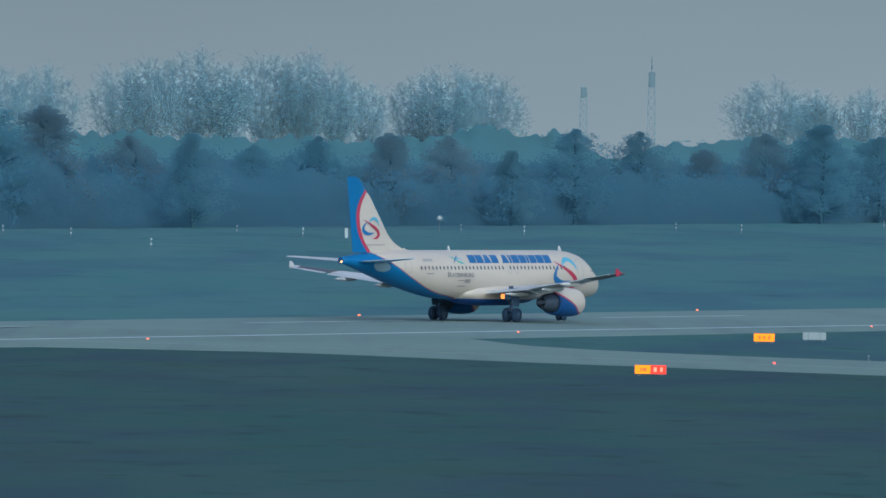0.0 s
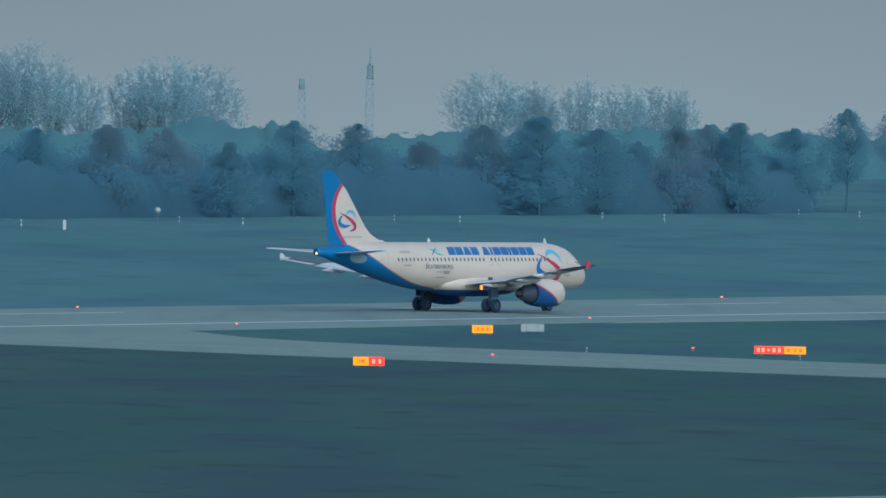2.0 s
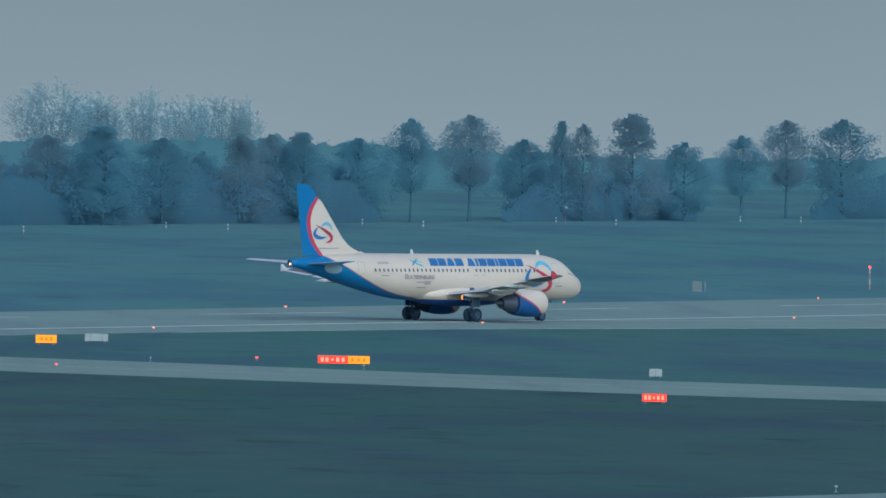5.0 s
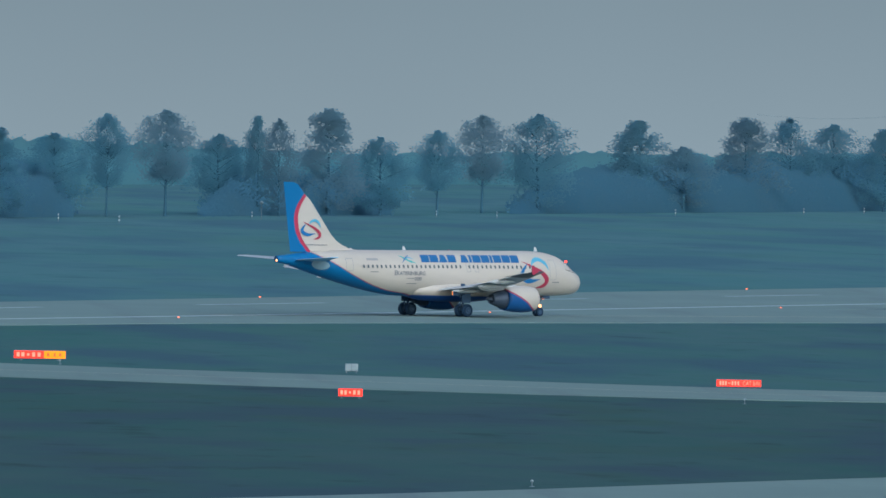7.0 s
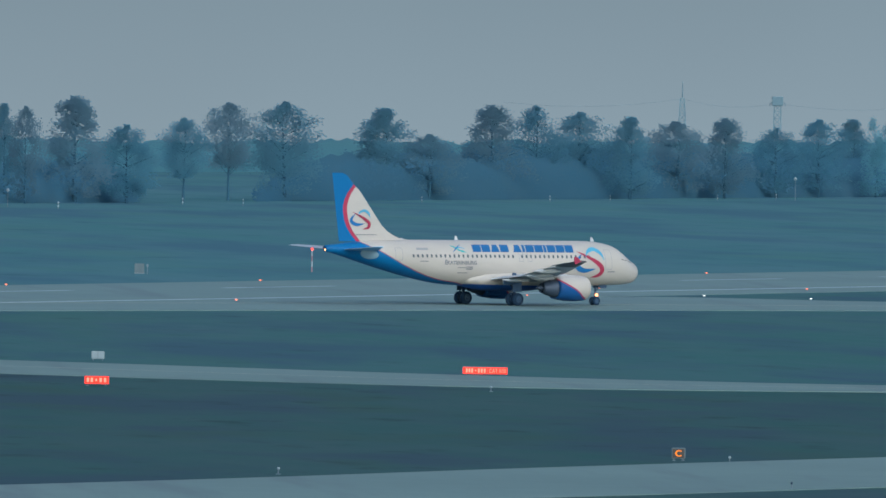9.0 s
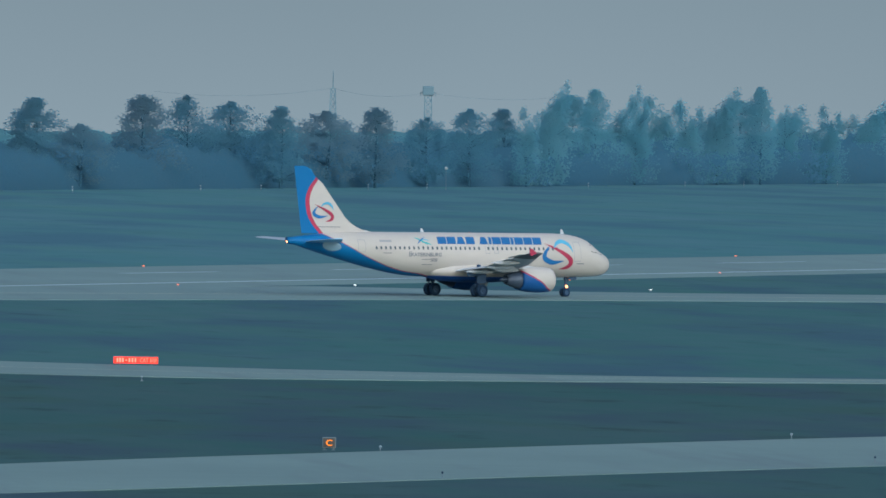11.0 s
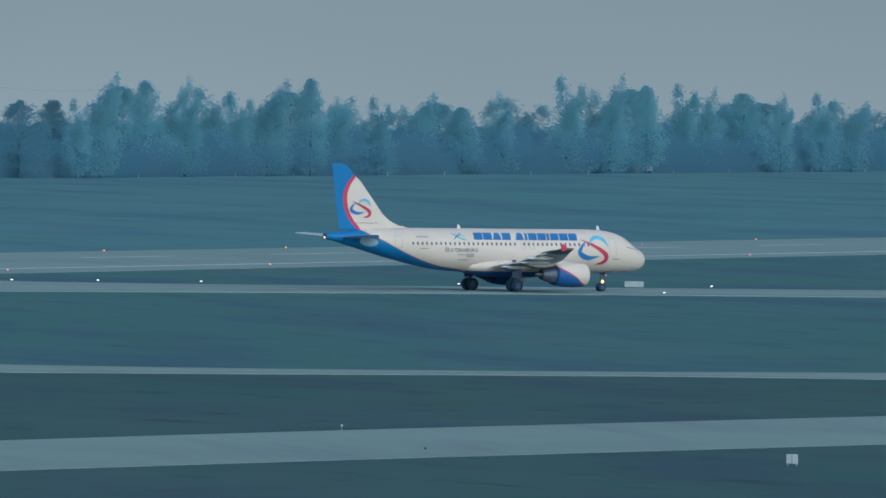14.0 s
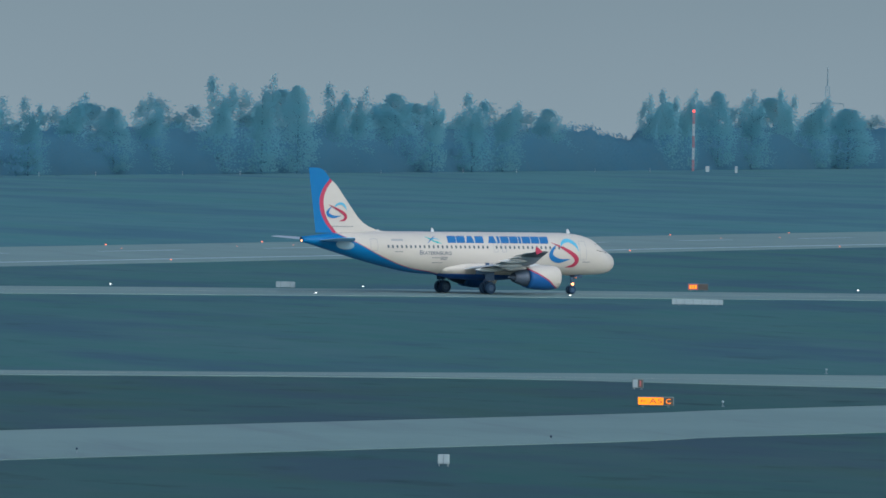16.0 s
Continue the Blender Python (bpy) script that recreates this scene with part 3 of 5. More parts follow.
def paint(name, base, tones=(), rough=0.45, dirt=0.12):
    """Aircraft paint. tones: (axis of the curve, its range, points, axis compared, its range, above, colour)."""
    m = material(name, base, tuple(c * (1 - dirt) for c in base), rough, scale=0.35, scale2=2.2, stretch=(0.5, 1, 1.4), gloss=0.18)
    n, l = m.node_tree.nodes, m.node_tree.links
    p = n["Principled BSDF"]
    colour = p.inputs["Base Color"].links[0].from_socket
    sep = n.new("ShaderNodeSeparateXYZ")
    l.new(n.new("ShaderNodeTexCoord").outputs["Object"], sep.inputs[0])
    for axis, (lo, hi), pts, other, (olo, ohi), above, tint in tones:
        mr = n.new("ShaderNodeMapRange")
        mr.inputs["From Min"].default_value, mr.inputs["From Max"].default_value = lo, hi
        l.new(sep.outputs[axis], mr.inputs["Value"])
        fc = n.new("ShaderNodeFloatCurve")
        c = fc.mapping.curves[0]
        pts = [(a * TALL, b) if axis == "Z" else (a, b * TALL) for a, b in pts]
        norm = sorted(((a - lo) / (hi - lo), (b - olo) / (ohi - olo)) for a, b in pts)
        c.points[0].location, c.points[-1].location = norm[0], norm[-1]
        for q in norm[1:-1]:
            c.points.new(*q)
        fc.mapping.update()
        l.new(mr.outputs[0], fc.inputs["Value"])
        m2 = n.new("ShaderNodeMapRange")
        m2.inputs["From Min"].default_value, m2.inputs["From Max"].default_value = olo, ohi
        l.new(sep.outputs[other], m2.inputs["Value"])
        cmp = n.new("ShaderNodeMath")
        cmp.operation = "GREATER_THAN" if above else "LESS_THAN"
        l.new(m2.outputs[0], cmp.inputs[0])
        l.new(fc.outputs[0], cmp.inputs[1])
        mix = n.new("ShaderNodeMix")
        mix.data_type = "RGBA"
        l.new(cmp.outputs[0], mix.inputs[0])
        l.new(colour, mix.inputs[6])
        mix.inputs[7].default_value = (*tint, 1)
        colour = mix.outputs[2]
    l.new(colour, p.inputs["Base Color"])
    return m


NOSE = 17.71            # the nose's x; the origin lies between the main wheels
C_WHITE, C_BLUE, C_RED = (0.418, 0.408, 0.378), (0.007, 0.112, 0.285), (0.31, 0.036, 0.075)
SWEEP = [(20, 1.55), (21.9, 1.95), (25, 2.4), (28.3, 3.4), (31.6, 4.9), (33, 5.55), (34, 6.2), (37.6, 6.6)]
HULL = paint("white_and_blue_hull_paint", C_WHITE, [
    ("X", (NOSE - 37.6, NOSE - 20), [(NOSE - s, z + 0.05) for s, z in SWEEP], "Z", (0, 8), False, C_RED),
    ("X", (NOSE - 37.6, NOSE - 20), [(NOSE - s, z) for s, z in SWEEP], "Z", (0, 8), False, C_BLUE)])
FIN_EDGE = [(5.0, 32.8), (5.9, 33.6), (6.8, 34.4), (8.1, 34.95), (9.6, 34.85), (11.0, 33.8), (11.6, 33.1), (12.2, 32.3)]
FIN_PAINT = paint("fin_paint", C_WHITE, [
    ("Z", (5.0, 12.2), [(z, NOSE - s + 0.46) for z, s in FIN_EDGE], "X", (NOSE - 38, NOSE - 26), False, C_RED),
    ("Z", (5.0, 12.2), [(z, NOSE - s) for z, s in FIN_EDGE], "X", (NOSE - 38, NOSE - 26), False, C_BLUE)])
NACELLE = paint("nacelle_paint", C_WHITE, [
    ("X", (3.5, 8.5), [(3.5, 2.95), (5, 2.15), (6.2, 1.5), (7.2, 0.86), (8.5, 0.45)], "Z", (0, 4), False, C_RED),
    ("X", (3.5, 8.5), [(3.5, 2.75), (5, 2.0), (6.2, 1.38), (7.2, 0.76), (8.5, 0.37)], "Z", (0, 4), False, (0.012, 0.075, 0.235))])
FAIRING = paint("belly_paint", C_WHITE, [("X", (-6, 10), [(-6, 1.95), (2, 1.85), (10, 1.75)], "Z", (0, 4), False, (0.012, 0.07, 0.28))])
RED = paint("red_paint", C_RED)
SKYBLUE = paint("light_blue_paint", (0.09, 0.34, 0.50))
NAVY = paint("deep_blue_paint", (0.02, 0.13, 0.33))
TEAL = paint("teal_paint", (0.04, 0.35, 0.36))
WING_GREY = paint("wing_grey_paint", (0.50, 0.53, 0.55), dirt=0.25)
WING_DARK = paint("dark_grey_panel", (0.075, 0.085, 0.10), dirt=0.3)
PLATE = paint("pale_grey_paint", (0.42, 0.47, 0.50), dirt=0.2)
ROOT_PLATE = paint("pale_blue_plate", (0.20, 0.33, 0.42), dirt=0.2)
SEAM = paint("grey_seam", (0.24, 0.28, 0.31))
INK = paint("grey_lettering", (0.15, 0.175, 0.205))
GLASS = material("dark_window_glass", (0.022, 0.032, 0.045), (0.034, 0.044, 0.058), 0.2, scale=1.0, gloss=0.25)
CABIN_GLASS = material("cabin_window_glass", (0.060, 0.085, 0.110), (0.080, 0.105, 0.130), 0.2, scale=1.0, gloss=0.25)
HOT = material("burnt_metal", (0.070, 0.105, 0.160), (0.052, 0.080, 0.125), 0.5, 0.3, scale=1.5)
GEAR = material("gear_steel", (0.024, 0.064, 0.128), (0.018, 0.050, 0.100), 0.7, 0.0, scale=2.0)
AMBER = material("amber_lamp", (1.0, 0.27, 0.05), rough=0.3, glow=1.0)
WARM = material("warm_lamp", (1.0, 0.36, 0.12), rough=0.3, glow=2.6)

TOP = ((0, 3.1), (0.10, 3.45), (0.35, 3.76), (0.8, 4.03), (1.4, 4.32), (2.0, 4.72), (2.8, 5.28), (3.6, 5.60), (5, 5.86), (6.5, 5.95), (27, 5.95), (30, 5.93), (33, 5.80), (34.9, 5.62), (37.05, 5.34))
LOW = ((0, 3.05), (0.10, 2.66), (0.35, 2.36), (0.8, 2.12), (1.5, 1.96), (2.5, 1.90), (4, 1.85), (6, 1.81), (22.5, 1.81), (24.5, 1.98), (27, 2.42), (30, 3.08), (33, 3.84), (35.3, 4.44), (37.05, 4.92))
HALF = ((0, 0.02), (0.12, 0.27), (0.4, 0.55), (0.8, 0.83), (1.5, 1.17), (2.5, 1.50), (4, 1.80), (5.5, 1.93), (7, 1.975), (24, 1.975), (27, 1.88), (30, 1.55), (33, 1.10), (35.3, 0.62), (37.05, 0.2))


def eased(table, s):
    """Reads a table of stations, rounded off between its points."""
    xs, ys = [a for a, _ in table], [b for _, b in table]
    w = min(0.5, 0.12 * s) if s < 8 else 1.2
    return sum(float(np.interp(s + w * k, xs, ys)) for k in (-1, -0.5, 0, 0.5, 1)) / 5


def skin(s, a, off=0.0):
    """A point of the hull: s metres behind the nose, a radians down from its crown on the starboard side."""
    t, b, h = eased(TOP, s), eased(LOW, s), eased(HALF, s)
    return Vector((NOSE - s, -(h + off) * math.sin(a), (t + b) / 2 + ((t - b) / 2 + off) * math.cos(a)))


def skin_z(s, z, off=0.02, port=False):
    t, b = eased(TOP, s), eased(LOW, s)
    v = skin(s, math.acos(max(-1, min(1, (z - (t + b) / 2) / ((t - b) / 2)))), off)
    return Vector((v.x, -v.y, v.z)) if port else v


def aerofoil(le, span, chord, thick, upright=False, droop=0.0, n=9):
    """The outline of a wing section. le: leading edge (s, z or y)."""
    us = [(1 - math.cos(math.pi * k / n)) / 2 for k in range(n + 1)]
    half = [thick * chord * 1.3 * math.sqrt(u) * (1 - u) + 0.004 for u in us]
    pts = [(u, h) for u, h in zip(us, half)] + [(u, -h * 0.75) for u, h in list(zip(us, half))[::-1]]
    if upright:
        return [(NOSE - le[0] - u * chord, h, span) for u, h in pts]
    return [(NOSE - le[0] - u * chord, span, le[1] + h - droop * u * chord) for u, h in pts]


def surface(name, sections, mat, parent, upright=False, label=""):
    bm = bmesh.new()
    loft(bm, [aerofoil((s, z), w, c, t, upright, d) for s, z, w, c, t, d in sections])
    bmesh.ops.recalc_face_normals(bm, faces=bm.faces)
    ob = part(name, bm, mat, parent, label, smooth=True)
    ob.data.set_sharp_from_angle(angle=radians(50))
    return ob


def between(a, b, n):
    return [tuple(p + (q - p) * k / n for p, q in zip(a, b)) for k in range(n + 1)]


def revolve(bm, profile, cy, cz, n=32):
    """A body of revolution about a fore-and-aft axis. profile: (s, radius)."""
    return loft(bm, [[(NOSE - s, cy + r * math.cos(2 * math.pi * k / n), cz + r * math.sin(2 * math.pi * k / n)) for k in range(n)] for s, r in profile], caps=False)


def ribbon(bm, pts, place, n=28):
    """A tapering painted band through (s, z, width)."""
    ps = [Vector(p) for p in pts]
    ps = [ps[0] * 2 - ps[1]] + ps + [ps[-1] * 2 - ps[-2]]
    line = []
    for a, b, c, d in zip(ps, ps[1:], ps[2:], ps[3:]):
        for k in range(n // (len(pts) - 1)):
            t = k / (n // (len(pts) - 1))
            line.append(0.5 * (2 * b + (c - a) * t + (2 * a - 5 * b + 4 * c - d) * t * t + (3 * b - a - 3 * c + d) * t ** 3))
    line.append(ps[-2])
    rows = []
    for k, q in enumerate(line):
        d = line[min(k + 1, len(line) - 1)] - line[max(k - 1, 0)]
        nrm = Vector((-d.y, d.x)).normalized() * max(q.z, 0.01) / 2
        rows.append([bm.verts.new(place(q.x + nrm.x * f, q.y + nrm.y * f)) for f in (-1, -0.33, 0.33, 1)])
    for a, b in zip(rows, rows[1:]):
        for k in range(3):
            bm.faces.new((a[k], a[k + 1], b[k + 1], b[k]))


MARK = (("red_band", RED, [(8.75, 5.0, 0.03), (7.6, 4.55, 0.22), (6.3, 3.9, 0.42), (5.75, 3.35, 0.5), (6.0, 2.85, 0.38), (6.9, 2.62, 0.03)]),
        ("light_blue_band", SKYBLUE, [(7.75, 4.55, 0.04), (7.35, 5.0, 0.28), (6.6, 5.2, 0.36), (5.9, 4.85, 0.34), (5.55, 4.2, 0.04)]),
        ("deep_blue_band", NAVY, [(8.2, 4.75, 0.04), (8.75, 4.2, 0.34), (8.85, 3.65, 0.5), (7.9, 3.25, 0.42), (6.6, 3.4, 0.05)]))


def tyre(name, r, w, parent, x, y, z):
    """A wheel that can turn, with tyre and rim."""
    wheel = new(name)
    wheel.parent = parent
    wheel.location = (x, y, z)
    bm = bmesh.new()
    n = 28
    prof = [(-w / 2, r * 0.55), (-w / 2, r * 0.86), (-w * 0.36, r * 0.97), (0, r), (w * 0.36, r * 0.97), (w / 2, r * 0.86), (w / 2, r * 0.55)]
    loft(bm, [[(q * math.cos(2 * math.pi * k / n), d, q * math.sin(2 * math.pi * k / n)) for k in range(n)] for d, q in prof], caps=False)
    bmesh.ops.recalc_face_normals(bm, faces=bm.faces)
    part("tyre", bm, DARK, wheel, smooth=True)
    bm = bmesh.new()
    prof = [(-w * 0.42, r * 0.1), (-w * 0.3, r * 0.42), (-w * 0.46, r * 0.56), (w * 0.46, r * 0.56), (w * 0.3, r * 0.42), (w * 0.42, r * 0.1)]
    loft(bm, [[(q * math.cos(2 * math.pi * k / n), d, q * math.sin(2 * math.pi * k / n)) for k in range(n)] for d, q in prof])
    bmesh.ops.recalc_face_normals(bm, faces=bm.faces)
    part("rim", bm, GEAR, wheel, smooth=True)
    return wheel


def lens(name, bm_at, r, mat, parent, sx=1.0):
    bm = bmesh.new()
    bmesh.ops.create_icosphere(bm, subdivisions=2, radius=r)
    for v in bm.verts:
        v.co = Vector((v.co.x * sx, v.co.y, v.co.z)) + Vector(bm_at)
    return part(name, bm, mat, parent, smooth=True)


def build_airliner():
    plane = tagged(new("airliner"), "white twin-engined jet airliner with blue tail, taxiing on the runway", "airplane")
    # hull
    bm = bmesh.new()
    ss = [0.0, 0.06, 0.15, 0.3, 0.5, 0.75, 1.0, 1.35, 1.7, 2.1, 2.5, 3, 3.5, 4, 4.7, 5.5, 6.5, 8] + [8 + 1.0 * k for k in range(1, 15)] + [22.6 + 0.575 * k for k in range(25)] + [37.05]
    loft(bm, [[skin(s, 2 * math.pi * k / 56) for k in range(56)] for s in ss])
    bmesh.ops.recalc_face_normals(bm, faces=bm.faces)
    hull = part("fuselage", bm, HULL, plane, "white hull with a sweeping blue rear", smooth=True)
    # belly fairing
    bm = bmesh.new()
    prof = [(9.3, 0.05), (10.2, 0.55), (11.5, 0.85), (13.5, 1.0), (17.5, 1.0), (19.5, 0.88), (21.0, 0.6), (22.2, 0.05)]
    loft(bm, [[(NOSE - s, 2.12 * (0.55 + 0.45 * f) * f ** 0.25 * math.cos(a), 2.35 + (1.05 * f) * math.sin(a)) for a in (2 * math.pi * k / 36 for k in range(36))] for s, f in prof])
    bmesh.ops.recalc_face_normals(bm, faces=bm.faces)
    part("belly_fairing", bm, FAIRING, plane, "white fairing with a blue underside", smooth=True)
    # tail
    fin_root, fin_tip = (29.2, 0, 5.75, 6.2, 0.075, 0), (34.35, 0, 11.95, 1.95, 0.07, 0)
    fin = surface("fin", [(s, z, w, c, t, d) for s, z, w, c, t, d in between(fin_root, fin_tip, 8)], FIN_PAINT, plane, upright=True, label="fin in blue, red and white")
    for v in fin.data.vertices:
        # the tip is rounded off towards its leading edge
        f, u = max(0.0, (v.co.z - 10.9) / 1.05), (NOSE - v.co.x - 34.35) / 1.95
        v.co.z += f * (0.06 - 0.42 * max(0.0, 1 - u / 0.5) ** 2)
    bm = bmesh.new()
    loft(bm, [[(NOSE - s, 0.03 + 0.12 * f, 5.80), (NOSE - s, 0, 5.86 + h), (NOSE - s, -0.03 - 0.12 * f, 5.80)] for s, f, h in ((26.3, 0, 0.03), (27.4, 0.3, 0.09), (28.4, 0.6, 0.24), (29.2, 0.8, 0.54), (29.8, 0.9, 0.86), (30.4, 1, 1.36), (31.3, 1, 1.2))])
    bmesh.ops.recalc_face_normals(bm, faces=bm.faces)
    part("fin_fillet", bm, HULL, plane)
    def fin_place(k):
        def at(s, z):
            s, z = 33.0 + (s - 7.2) * k, 7.75 + (z - 3.95) * k
            f = (z - 5.75) / 6.2
            le, ch, th = 29.2 + 5.15 * f, 6.2 - 4.25 * f, 0.075
            u = min(0.98, max(0.02, (s - le) / ch))
            return Vector((NOSE - s, -(th * ch * 1.3 * math.sqrt(u) * (1 - u) + 0.03), z))
        return at
    for nm, mat, pts in MARK:
        bm = bmesh.new()
        ribbon(bm, pts, fin_place(0.66))
        part(nm, bm, mat, fin)
    bm = bmesh.new()
    for k in range(6):
        s0, z0 = 31.15 + 0.42 * k, 6.35
        bm.faces.new([bm.verts.new(fin_place(1)(7.2 + s - 33.0, 3.95 + z - 7.75)) for s, z in ((s0, z0), (s0 + 0.36, z0), (s0 + 0.36, z0 + 0.06), (s0, z0 + 0.06))])
    part("small_bar", bm, INK, fin, "line of small grey lettering")
    for side in (-1, 1):
        tail = surface("tailplane", between((31.1, 5.0, 0.5 * side, 4.2, 0.065, 0), (34.95, 5.34, 6.1 * side, 1.35, 0.05, 0), 5), PLATE if side > 0 else paint("tailplane_paint", (0.22, 0.46, 0.70), dirt=0.2), plane)
        surface("elevator", between((34.75, 5.08, 1.2 * side, 1.0, 0.06, 0.05), (36.10, 5.32, 6.0 * side, 0.42, 0.06, 0.05), 2), WING_GREY, tail)
        bm = bmesh.new()
        rings = []
        for f in (0.02, 0.35, 0.7, 1.0):
            rings.append([skin_z(32.7 + 0.95 * f * math.cos(a), 4.62 + f * (0.42 * math.sin(a) + 0.10 * math.cos(a)), 0.05, side > 0) for a in (2 * math.pi * k / 20 for k in range(20))])
        loft(bm, rings, caps=False)
        part("tailplane_plate", bm, ROOT_PLATE, hull, "pale grey plate round the tailplane's root")
    bm = bmesh.new()
    revolve(bm, [(36.68, 0.26), (37.10, 0.20), (37.08, 0.14), (36.78, 0.12)], 0, 5.14, 16)
    part("exhaust", bm, DARK, plane, "dark tail exhaust", smooth=True)
    lens("tail_lamp", (NOSE - 37.08, -0.1, 4.98), 0.09, WARM, plane)
    # wings
    for side in (-1, 1):
        root, kink, tip = (10.9, 2.55, 1.2 * side, 7.7, 0.14, 0.03), (14.2, 2.95, 6.4 * side, 4.05, 0.12, 0.03), (19.4, 3.98, 16.7 * side, 1.55, 0.105, 0.0)
        wing = surface("wing", between(root, kink, 3) + between(kink, tip, 6)[1:], WING_GREY, plane, label="pale grey swept wing")
        for nm, a, b in (("inboard_flap", (17.95, 2.62, 2.2 * side, 1.5, 0.10, 0.18), (17.95, 2.88, 6.3 * side, 1.05, 0.10, 0.18)), ("outboard_flap", (18.0, 2.90, 6.6 * side, 1.05, 0.10, 0.10), (20.15, 3.55, 13.0 * side, 0.75, 0.10, 0.10))):
            surface(nm, between(a, b, 3), PLATE, wing)
        surface("slat", between((14.05, 2.92, 6.6 * side, 0.5, 0.16, 0.10), (19.2, 3.92, 16.3 * side, 0.30, 0.16, 0.10), 3), PLATE, wing)
        surface("aileron", between((20.45, 3.62, 13.3 * side, 0.7, 0.10, 0.05), (21.0, 3.93, 16.3 * side, 0.55, 0.10, 0.05), 2), WING_GREY, wing)
        for y, s, z in ((4.6, 16.9, 2.35), (8.6, 17.3, 2.75), (11.6, 18.8, 3.15)):
            bm = bmesh.new()
            revolve(bm, [(s - 0.5, 0.02), (s, 0.16), (s + 0.8, 0.22), (s + 1.9, 0.19), (s + 2.9, 0.02)], y * side, z, 12)
            part("flap_fairing", bm, PLATE, wing, smooth=True)
        bm = bmesh.new()
        y = 16.78 * side
        out = [(20.1, 4.0), (20.62, 4.4), (20.86, 4.42), (20.9, 4.05), (20.84, 3.76), (20.62, 3.74)]
        loft(bm, [[(NOSE - s, y + d, z) for s, z in out] for d in (-0.04, 0.04)])
        bmesh.ops.recalc_face_normals(bm, faces=bm.faces)
        part("wingtip_fence", bm, RED if side < 0 else PLATE, wing, "red arrow-shaped wingtip fence" if side < 0 else "pale arrow-shaped wingtip fence")
        bm = bmesh.new()
        loft(bm, [aerofoil((s, z), w, c, t, False, 0) for s, z, w, c, t in ((17.6, 3.62, 13.2 * side, 2.75, 0.118), (19.36, 3.965, 16.72 * side, 1.62, 0.118))])
        part("outer_panel", bm, WING_DARK, wing, "dark outer wing panel")
        for me in {o.data for o in (wing, *wing.children)}:
            # the wing bends upwards towards its tip
            for v in me.vertices:
                f = max(0.0, (abs(v.co.y) - 2) / 14.7)
                v.co.z += 0.30 * f ** 1.5
                v.co.x -= 0.35 * f
        # engine
        cy, cz = 5.75 * side, 1.66
        engine = new("engine")
        engine.parent = plane
        engine.location = (-0.93, -0.35 * side, 0)
        bm = bmesh.new()
        revolve(bm, [(10.7, 0.84), (10.1, 0.90), (9.85, 0.98), (9.80, 1.03), (9.9, 1.09), (10.4, 1.18), (11.2, 1.21), (12.2, 1.17), (13.1, 1.05), (13.5, 0.97), (13.45, 0.92), (12.9, 0.92)], cy, cz)
        bmesh.ops.recalc_face_normals(bm, faces=bm.faces)
        part("nacelle", bm, NACELLE, engine, "white nacelle with a blue underside", smooth=True)
        bm = bmesh.new()
        revolve(bm, [(10.75, 0.02), (10.72, 0.86), (10.8, 0.86)], cy, cz, 24)
        part("fan", bm, DARK, engine, smooth=True)
        bm = bmesh.new()
        revolve(bm, [(9.95 + 0.15, 0.02), (10.35, 0.17), (10.74, 0.26)], cy, cz, 16)
        part("spinner", bm, GEAR, engine, smooth=True)
        bm = bmesh.new()
        revolve(bm, [(12.9, 0.94), (13.5, 0.84), (14.3, 0.64), (14.7, 0.50), (14.9, 0.45), (14.85, 0.40), (14.5, 0.36)], cy, cz, 24)
        revolve(bm, [(14.4, 0.30), (15.0, 0.22), (15.6, 0.02)], cy, cz, 16)
        part("core_nozzle", bm, HOT, engine, smooth=True)
        bm = bmesh.new()
        loft(bm, [[(NOSE - 10.9, cy, 2.75), (NOSE - 12.5, cy - 0.18, 2.5), (NOSE - 15.3, cy - 0.12, 2.35), (NOSE - 16.2, cy, 2.5), (NOSE - 15.3, cy + 0.12, 2.35), (NOSE - 12.5, cy + 0.18, 2.5)],
                  [(NOSE - 12.2, cy, 2.95), (NOSE - 13.6, cy - 0.2, 3.0), (NOSE - 15.5, cy - 0.15, 2.9), (NOSE - 16.8, cy, 2.8), (NOSE - 15.5, cy + 0.15, 2.9), (NOSE - 13.6, cy + 0.2, 3.0)]])
        bmesh.ops.recalc_face_normals(bm, faces=bm.faces)
        part("pylon", bm, PLATE, engine)
    # landing gear
    wheels = []
    for side in (-1, 1):
        gear = new("main_gear")
        gear.parent = plane
        bm = bmesh.new()
        rod(bm, (0, 3.8 * side, 0.58), (0, 3.72 * side, 1.5), 0.13, 0.13, 12)
        rod(bm, (0, 3.72 * side, 1.4), (0.1, 3.6 * side, 3.0), 0.19, 0.20, 12)
        rod(bm, (0, 3.72 * side, 1.5), (0.1, 2.2 * side, 2.6), 0.08, 0.08, 8)
        rod(bm, (0, 3.1 * side, 0.58), (0, 4.5 * side, 0.58), 0.10, 0.10, 10)
        rod(bm, (-0.25, 3.8 * side, 0.75), (-0.45, 3.78 * side, 1.15), 0.05, 0.05, 6)
        rod(bm, (-0.45, 3.78 * side, 1.15), (-0.15, 3.75 * side, 1.6), 0.05, 0.05, 6)
        part("strut", bm, GEAR, gear, smooth=True)
        bm = bmesh.new()
        box(bm, 1.05, 0.05, 1.55, 0.05, 4.12 * side, 2.05, 0.02)
        part("gear_door", bm, GEAR, gear)
        for d in (-0.46, 0.46):
            wheels.append((tyre("wheel", 0.60, 0.42, gear, 0, 3.8 * side + d, 0.60), 0.60))
    gear = new("nose_gear")
    gear.parent = plane
    x = NOSE - 5.07
    bm = bmesh.new()
